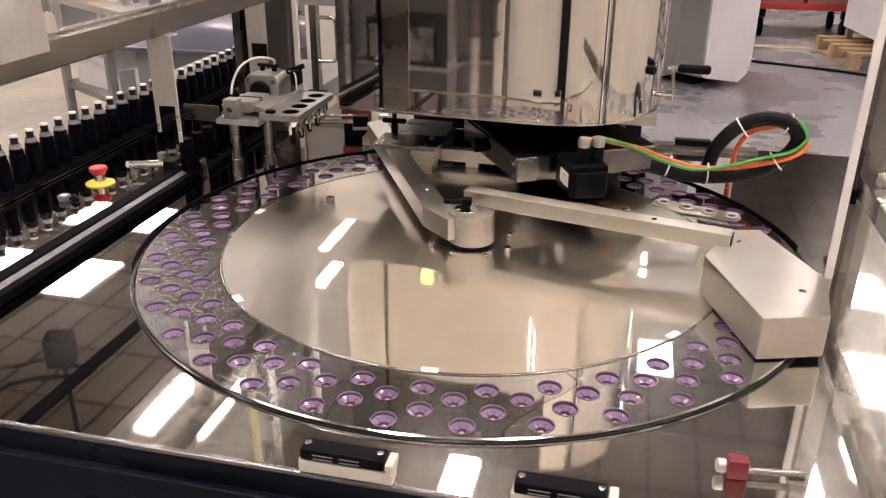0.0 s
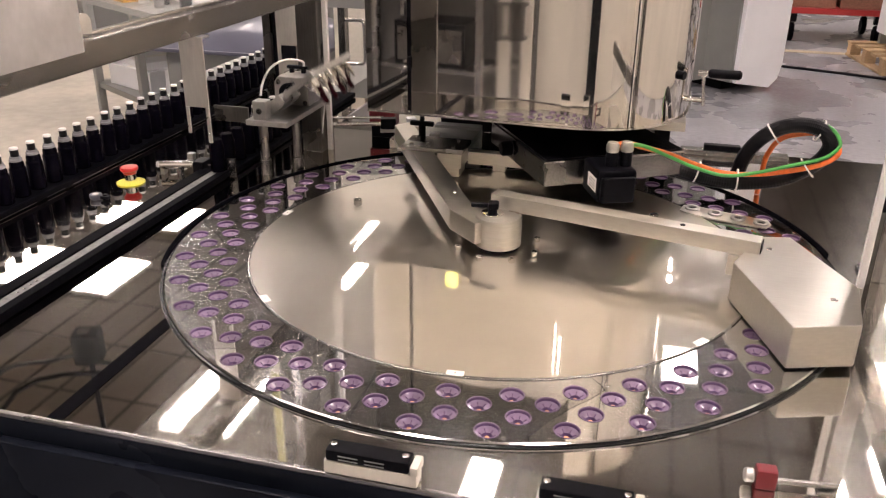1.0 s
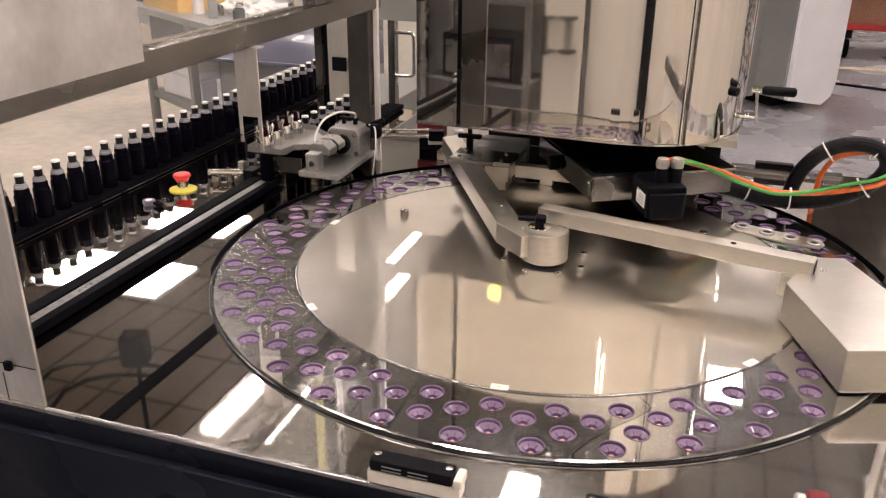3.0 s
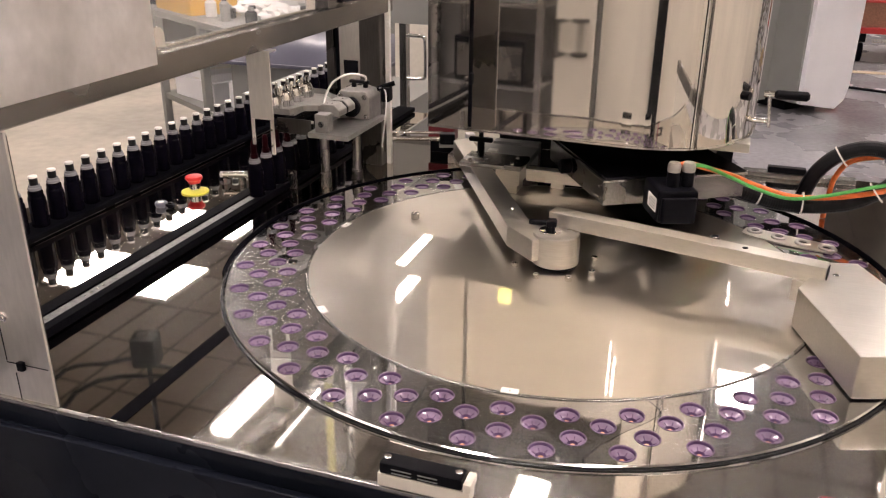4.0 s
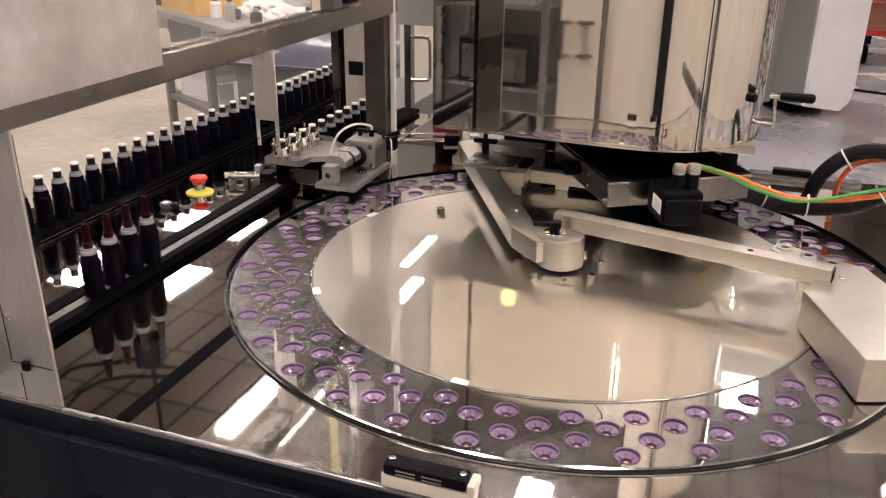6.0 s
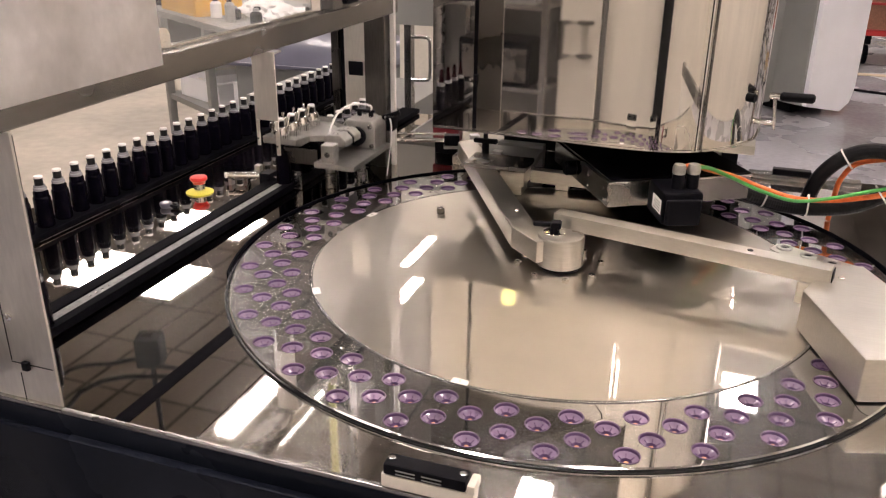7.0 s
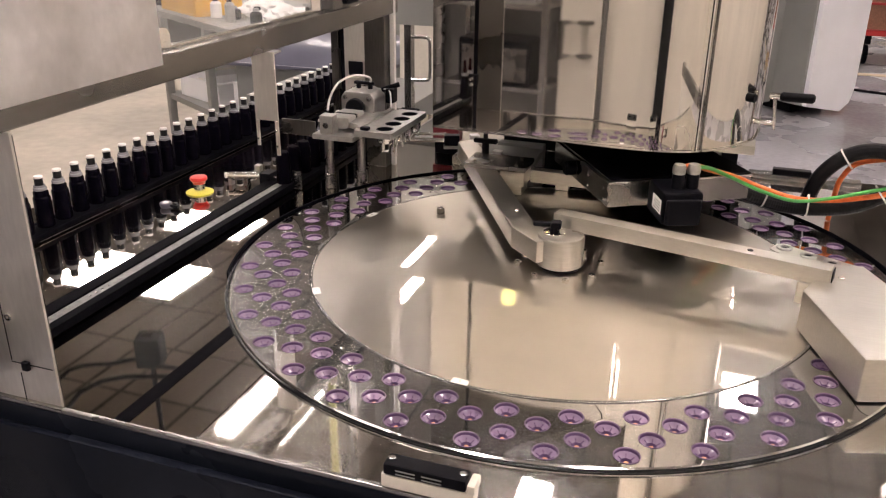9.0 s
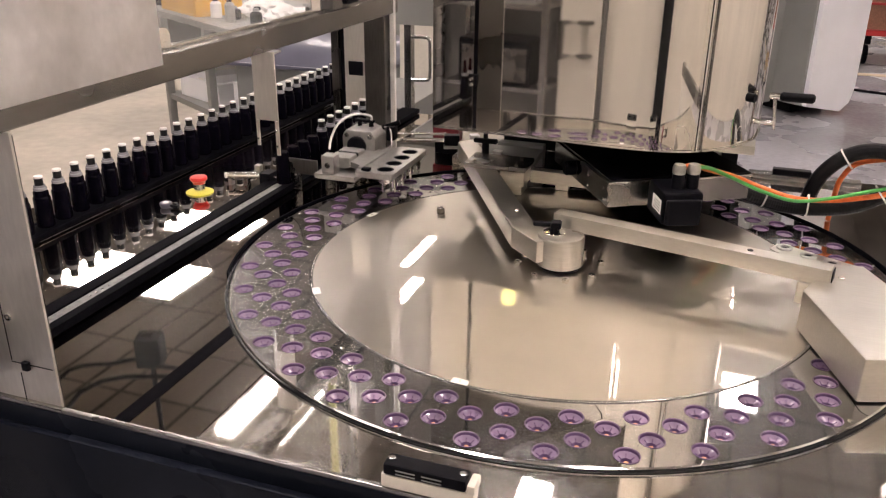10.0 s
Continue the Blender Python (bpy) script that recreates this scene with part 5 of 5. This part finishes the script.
def boxes():
    for x, y, w, d, h, z, lab in ((0.35, 0.30, 0.50, 0.40, 0.14, 0.30, "white cardboard box on the bench shelf"), (0.38, 0.28, 0.40, 0.30, 0.05, 0.4405, "flat white box on another box"),
                                  (1.05, 0.35, 0.45, 0.40, 0.20, 0.30, "white cardboard box on the bench shelf"), (0.95, 0.62, 0.30, 0.24, 0.05, 0.86, "flat white box on the bench top")):
        b = thing("carton", lab, "box", BENCH @ pose(x, y, z + 0.0005, 0, 0, random.uniform(-8, 8)))
        part("body", B(-w / 2, w / 2, -d / 2, d / 2, 0, h, 0.006), M_WHITECAB, b)
        part("tape", B(-0.03, 0.03, -d / 2 + 0.004, d / 2 - 0.004, h + 0.0002, h + 0.001, 0), M_LABELPAPER, b)


def bench_clutter():
    """Small workshop things on and under the bench."""
    for x, y, z, w, d, h in ((-0.25, 0.20, 0.86, 0.30, 0.22, 0.12), (1.28, 0.55, 0.86, 0.22, 0.16, 0.10)):
        c = thing("tool_crate", "dark plastic tool crate with a folded handle", "crate", BENCH @ pose(x, y, z + 0.0005, 0, 0, random.uniform(-10, 10)), "tool crates")
        part("body", B(-w / 2, w / 2, -d / 2, d / 2, 0, h, 0.012), M_BLACK, c)
        part("lid", B(-w / 2 - 0.006, w / 2 + 0.006, -d / 2 - 0.006, d / 2 + 0.006, h + 0.0005, h + 0.02, 0.006), M_GREYCAB, c)
        part("handle", tube([(-0.05, 0, h + 0.02), (-0.045, 0, h + 0.045), (0.045, 0, h + 0.045), (0.05, 0, h + 0.02)], 0.006, 8, 5), M_BLACK, c, smooth=80)
    for x, y, r0, h, m, lab in ((0.62, 0.16, 0.035, 0.11, M_WHITE, "white plastic spray bottle on the bench"), (0.74, 0.22, 0.045, 0.07, M_BLACK, "black round tin on the bench"),
                                (0.86, 0.14, 0.030, 0.13, M_GREYCAB, "grey spray can on the bench"), (1.02, 0.24, 0.040, 0.09, M_WHITE, "white plastic jar on the bench"), (1.16, 0.16, 0.035, 0.10, M_BLACK, "black plastic jar on the bench")):
        c = thing("container", lab, "container", BENCH @ pose(x, y, 0.8605), "containers on the bench")
        part("body", lathe([(0, 0), (r0 * 0.95, 0), (r0, 0.004), (r0, h * 0.78), (r0 * 0.6, h * 0.9), (r0 * 0.5, h * 0.9), (0, h * 0.9)], 20), m, c)
        part("cap", lathe([(0, h * 0.905), (r0 * 0.52, h * 0.905), (r0 * 0.50, h * 1.1), (0, h * 1.1)], 16), M_GREYCAB if m is M_BLACK else M_BLACK, c)
    for x, y, w in ((0.80, 0.40, 0.16), (1.18, 0.34, 0.12), (0.66, 0.48, 0.14)):
        c = thing("film_bundle", "crumpled translucent film bundle on the bench", "film bundle", BENCH @ pose(x, y, 0.8605, 0, 0, 40 * x), "film bundles")
        bm = bmesh.new()
        bmesh.ops.create_icosphere(bm, subdivisions=3, radius=1)
        for v in bm.verts:
            k = 1 + 0.22 * math.sin(7 * v.co.x + 5 * v.co.y) * math.cos(6 * v.co.z + 3 * v.co.x)
            v.co = Vector((v.co.x * w * k, v.co.y * w * 0.7 * k, max(0.0, 0.055 + v.co.z * 0.055 * k)))
        part("film", bm, M_EDGE, c, smooth=20)


def orange_bin():
    t = thing("storage_bin", "orange plastic storage bin on the bench", "storage bin", BENCH @ pose(0.26, 0.22, 0.8605))
    bm = bmesh.new()
    box(bm, -0.28, 0.28, -0.16, 0.16, 0, 0.012, 0.003)
    box(bm, -0.28, -0.266, -0.16, 0.16, 0.0122, 0.20, 0.003)
    box(bm, 0.266, 0.28, -0.16, 0.16, 0.0122, 0.12, 0.003)
    side = [(-0.2655, 0.0122), (0.2655, 0.0122), (0.2655, 0.12), (0.16, 0.125), (0.06, 0.20), (-0.2655, 0.20)]
    prism(side, 0.0, 0.014, 0.003, bm, pose(0, -0.146, 0, 90, 0, 0))
    prism(side, 0.0, 0.014, 0.003, bm, pose(0, 0.16, 0, 90, 0, 0))
    part("shell", bm, M_ORANGEBIN, t)
    part("lip", B(0.255, 0.290, -0.16, 0.16, 0.1203, 0.135, 0.004), M_ORANGEBIN, t)
    return t


def machine_cabinet():
    t = thing("machine_cabinet", "grey and white machine cabinet with a rounded lower corner", "cabinet", pose(0.81, 5.55, 0, 0, 0, 48))
    part("grey_side", B(-0.02, 0.02, 0.02, 1.2, 0.10, 3.3, 0.01), M_GREYCAB, t, "grey side panel")
    out = [(0.0, 0.10), (0.42, 0.02), (0.52, 0.08), (0.56, 0.20), (0.56, 3.3), (0.0, 3.3)]
    bm = bmesh.new()
    prism(out, 0, 0.04, 0.006, bm, pose(0.0, 0.02, 0, 90, 0, 0))
    part("white_front", bm, M_WHITECAB, t, "white front panel with a rounded corner")
    part("body", B(0.021, 0.54, 0.021, 1.2, 0.20, 3.29, 0.005), M_GREYCAB, t)
    part("grey_back", B(-0.9, -0.021, 0.30, 0.34, 0.08, 3.3, 0.005), M_GREYCAB, t)
    part("handle", rod((0.30, -0.05, 0.95), (0.46, -0.05, 0.95), 0.015, 12), M_BLACK, t, "black bar handle")
    part("foot", B(0.1, 0.5, 0.2, 1.1, 0, 0.199, 0.004), M_BLACK, t)
    return t


def red_trolley():
    t = thing("trolley", "red steel trolley loaded with brown cartons", "trolley", pose(1.95, 8.75, 0))
    part("deck", B(-0.55, 0.55, -0.45, 0.45, 0.30, 0.36, 0.008), M_REDCART, t)
    for x in (-0.53, 0.53):
        for y in (-0.43, 0.43):
            part("post", rod((x, y, 0.361), (x, y, 1.4), 0.02, 12), M_REDCART, t)
    for z in (0.62, 1.38):
        part("bar", rod((-0.51, -0.43, z), (0.51, -0.43, z), 0.014, 10), M_REDCART, t)
    part("bar", rod((-1.1, -0.43, 0.33), (-0.56, -0.43, 0.33), 0.014, 10), M_REDCART, t)
    for x in (-0.42, 0.42):
        for y in (-0.35, 0.35):
            w = part("wheel", rod((x - 0.025, y, 0.10), (x + 0.025, y, 0.10), 0.10, 20, bev=0.015), M_RUBBER, t, "black castor wheel")
            part("fork", B(x - 0.04, x + 0.04, y - 0.03, y + 0.03, 0.205, 0.2995, 0.004), M_BLACK, t)
    for i, (x, y) in enumerate(((-0.26, -0.2), (0.26, -0.2), (-0.26, 0.2), (0.26, 0.2))):
        c = thing("carton", "brown cardboard carton on the red trolley", "box", pose(1.95 + x, 8.75 + y, 0.3605))
        part("body", B(-0.24, 0.24, -0.18, 0.18, 0, 0.42, 0.006), M_BROWNBOX, c)
    return t


def pallet():
    t = thing("pallet", "pale wooden pallet on the concrete floor", "pallet", pose(2.65, 7.30, 0, 0, 0, 8))
    for i in range(5):
        part("plank", B(-0.6, 0.6, -0.5 + i * 0.22, -0.38 + i * 0.22, 0.122, 0.144, 0.003), M_WOOD, t)
    for x in (-0.55, 0.0, 0.55):
        for y in (-0.45, 0.0, 0.42):
            part("block", B(x - 0.05, x + 0.05, y - 0.05, y + 0.05, 0.022, 0.1215, 0.003), M_WOOD, t)
        part("runner", B(x - 0.05, x + 0.05, -0.5, 0.5, 0, 0.0215, 0.003), M_WOOD, t)
    c = thing("control_cabinet", "pale grey cabinet standing on the wooden pallet", "cabinet", pose(2.72, 7.32, 0.1445, 0, 0, 8))
    part("body", B(-0.45, 0.5, -0.42, 0.42, 0.10, 1.5, 0.01), M_WHITECAB, c)
    for x in (-0.40, 0.45):
        for y in (-0.36, 0.36):
            part("foot", B(x - 0.03, x + 0.03, y - 0.03, y + 0.03, 0, 0.0995, 0.003), M_GREYCAB, c)
    part("vent_panel", B(-0.18, 0.46, -0.428, -0.4205, 0.3, 1.2, 0.002), M_GREYCAB, c)
    part("cable", tube([(0.1, -0.43, 1.2), (0.02, -0.45, 0.9), (-0.05, -0.44, 0.5), (-0.12, -0.45, 0.1)], 0.012, 8, 8), M_BLACK, c, smooth=80)
    h = thing("floor_cable", "dark cable lying on the concrete floor", "cable", pose(0, 0, 0))
    part("cable", tube([(1.2, 6.9, 0.012), (1.6, 6.75, 0.012), (2.1, 6.55, 0.012), (2.6, 6.2, 0.012)], 0.012, 8, 10), M_BLACK, h, smooth=80)
    w = thing("hose_coil", "pale hose heap on the floor by the pallet", "hose", pose(0, 0, 0))
    part("hose", tube([(2.30, 6.70, 0.03), (2.45, 6.60, 0.035), (2.60, 6.70, 0.03), (2.45, 6.80, 0.04), (2.35, 6.66, 0.085), (2.6, 6.6, 0.08), (2.8, 6.7, 0.03)], 0.028, 8, 8), M_WHITE, w, smooth=80)


rear_cabinet(), pale_locker(), lilac_lid(), work_bench(), boxes(), bench_clutter(), orange_bin(), machine_cabinet(), red_trolley(), pallet()


# ---- what moves ----
def between(keys, t):
    """Eased value of (time, value) keys."""
    if t <= keys[0][0]:
        return keys[0][1]
    for (a, u), (b, v) in zip(keys, keys[1:]):
        if t <= b:
            return u + (v - u) * (t - a) / (b - a)
    return keys[-1][1]


LIFT = [(0, 0), (1.35, 0), (1.42, 0.08), (1.5, 0.33), (1.6, 0.66), (1.7, 0.88), (1.8, 0.98), (1.9, 1), (2.85, 1), (2.92, 0.95), (3.0, 0.83), (3.1, 0.62), (3.2, 0.40), (3.3, 0.18), (3.4, 0.04), (3.5, 0),
        (5.32, 0), (5.4, 0.10), (5.5, 0.32), (5.6, 0.55), (5.7, 0.76), (5.8, 0.93), (5.9, 1), (6.75, 1), (6.82, 0.96), (6.9, 0.82), (7.0, 0.58), (7.1, 0.33), (7.2, 0.12), (7.3, 0.02), (7.4, 0),
        (9.65, 0), (9.72, 0.06), (9.8, 0.35), (9.9, 0.60), (10.0, 0.79)]
SWINGS = [(0, 0), (0.82, 0), (0.9, 10), (1.0, 38), (1.1, 68), (1.2, 108), (1.3, 150), (1.4, 176), (1.5, 180), (8.02, 180), (8.1, 168), (8.2, 135), (8.3, 97), (8.4, 32), (8.5, 0), (10, 0)]
TURN = [(0, 0), (4.85, 0), (4.92, -0.7), (5.0, -2.3), (5.1, -5.0), (5.2, -7.6), (5.3, -9.4), (5.4, -10), (10, -10)]


def rail_shift(t):
    return 0.27 * (min(max(t, 3.62), 7.7) - 3.62)


def queue_shift(t):
    return 0.2008 * (1 - between([(3.6, 0), (3.75, 0.1), (4.1, 0.9), (4.25, 1)], t))


def carriage_pose(t):
    return pose(AXIS_X, 0.30, AXIS_Z - DROP * between(LIFT, t))


def swing_pose(t):
    return pose(0, 0, 0, 0, -between(SWINGS, t), 0)


def motions():
    steps = [round(i * 0.1, 2) for i in range(101)]
    walk(TABLE, [(t, pose(0, 0, 0, 0, 0, between(TURN, t))) for t in steps if t in (0, 10) or 4.6 <= t <= 5.7])
    walk(CARRIAGE, [(t, carriage_pose(t)) for t in steps])
    walk(SWING, [(t, swing_pose(t)) for t in steps])
    for i, b in enumerate(QUEUE):
        walk(b, [(t, pose(RAIL_X, 0.4278 + 0.0502 * i + queue_shift(t), 0.9400, 0, 0, 37 * i % 360)) for t in steps if t in (0, 10) or 3.2 <= t <= 4.8])
    for i, y in enumerate(ROW_Y):
        walk(CARRIED[i], [(t, pose(RAIL_X, y - rail_shift(t), RAIL_Z)) for t in steps])
        walk(NEXT[i], [(t, pose(RAIL_X, y + queue_shift(t), RAIL_Z)) for t in steps if t in (0, 10) or 3.2 <= t <= 4.8])
        rows = []
        grip = carriage_pose(6.7) @ swing_pose(6.7)
        for t in steps:
            rest = pose(RAIL_X, y + queue_shift(t), RAIL_Z + 0.0768)
            if t > 6.7:
                rest = carriage_pose(t) @ swing_pose(t) @ grip.inverted() @ pose(RAIL_X, y, RAIL_Z + 0.0768)
            rows.append((t, rest))
        walk(CAPS[i], rows)
        rows = []
        for t in steps:
            if t <= 2.9:
                m = carriage_pose(t) @ swing_pose(t) @ pose(0.1295, y - 0.30, -0.0298, 180, 0, 0)
            else:
                m = pose(RAIL_X, y - rail_shift(t), RAIL_Z + 0.0768)
            rows.append((t, m))
        walk(DROPPERS[i], rows)


motions()
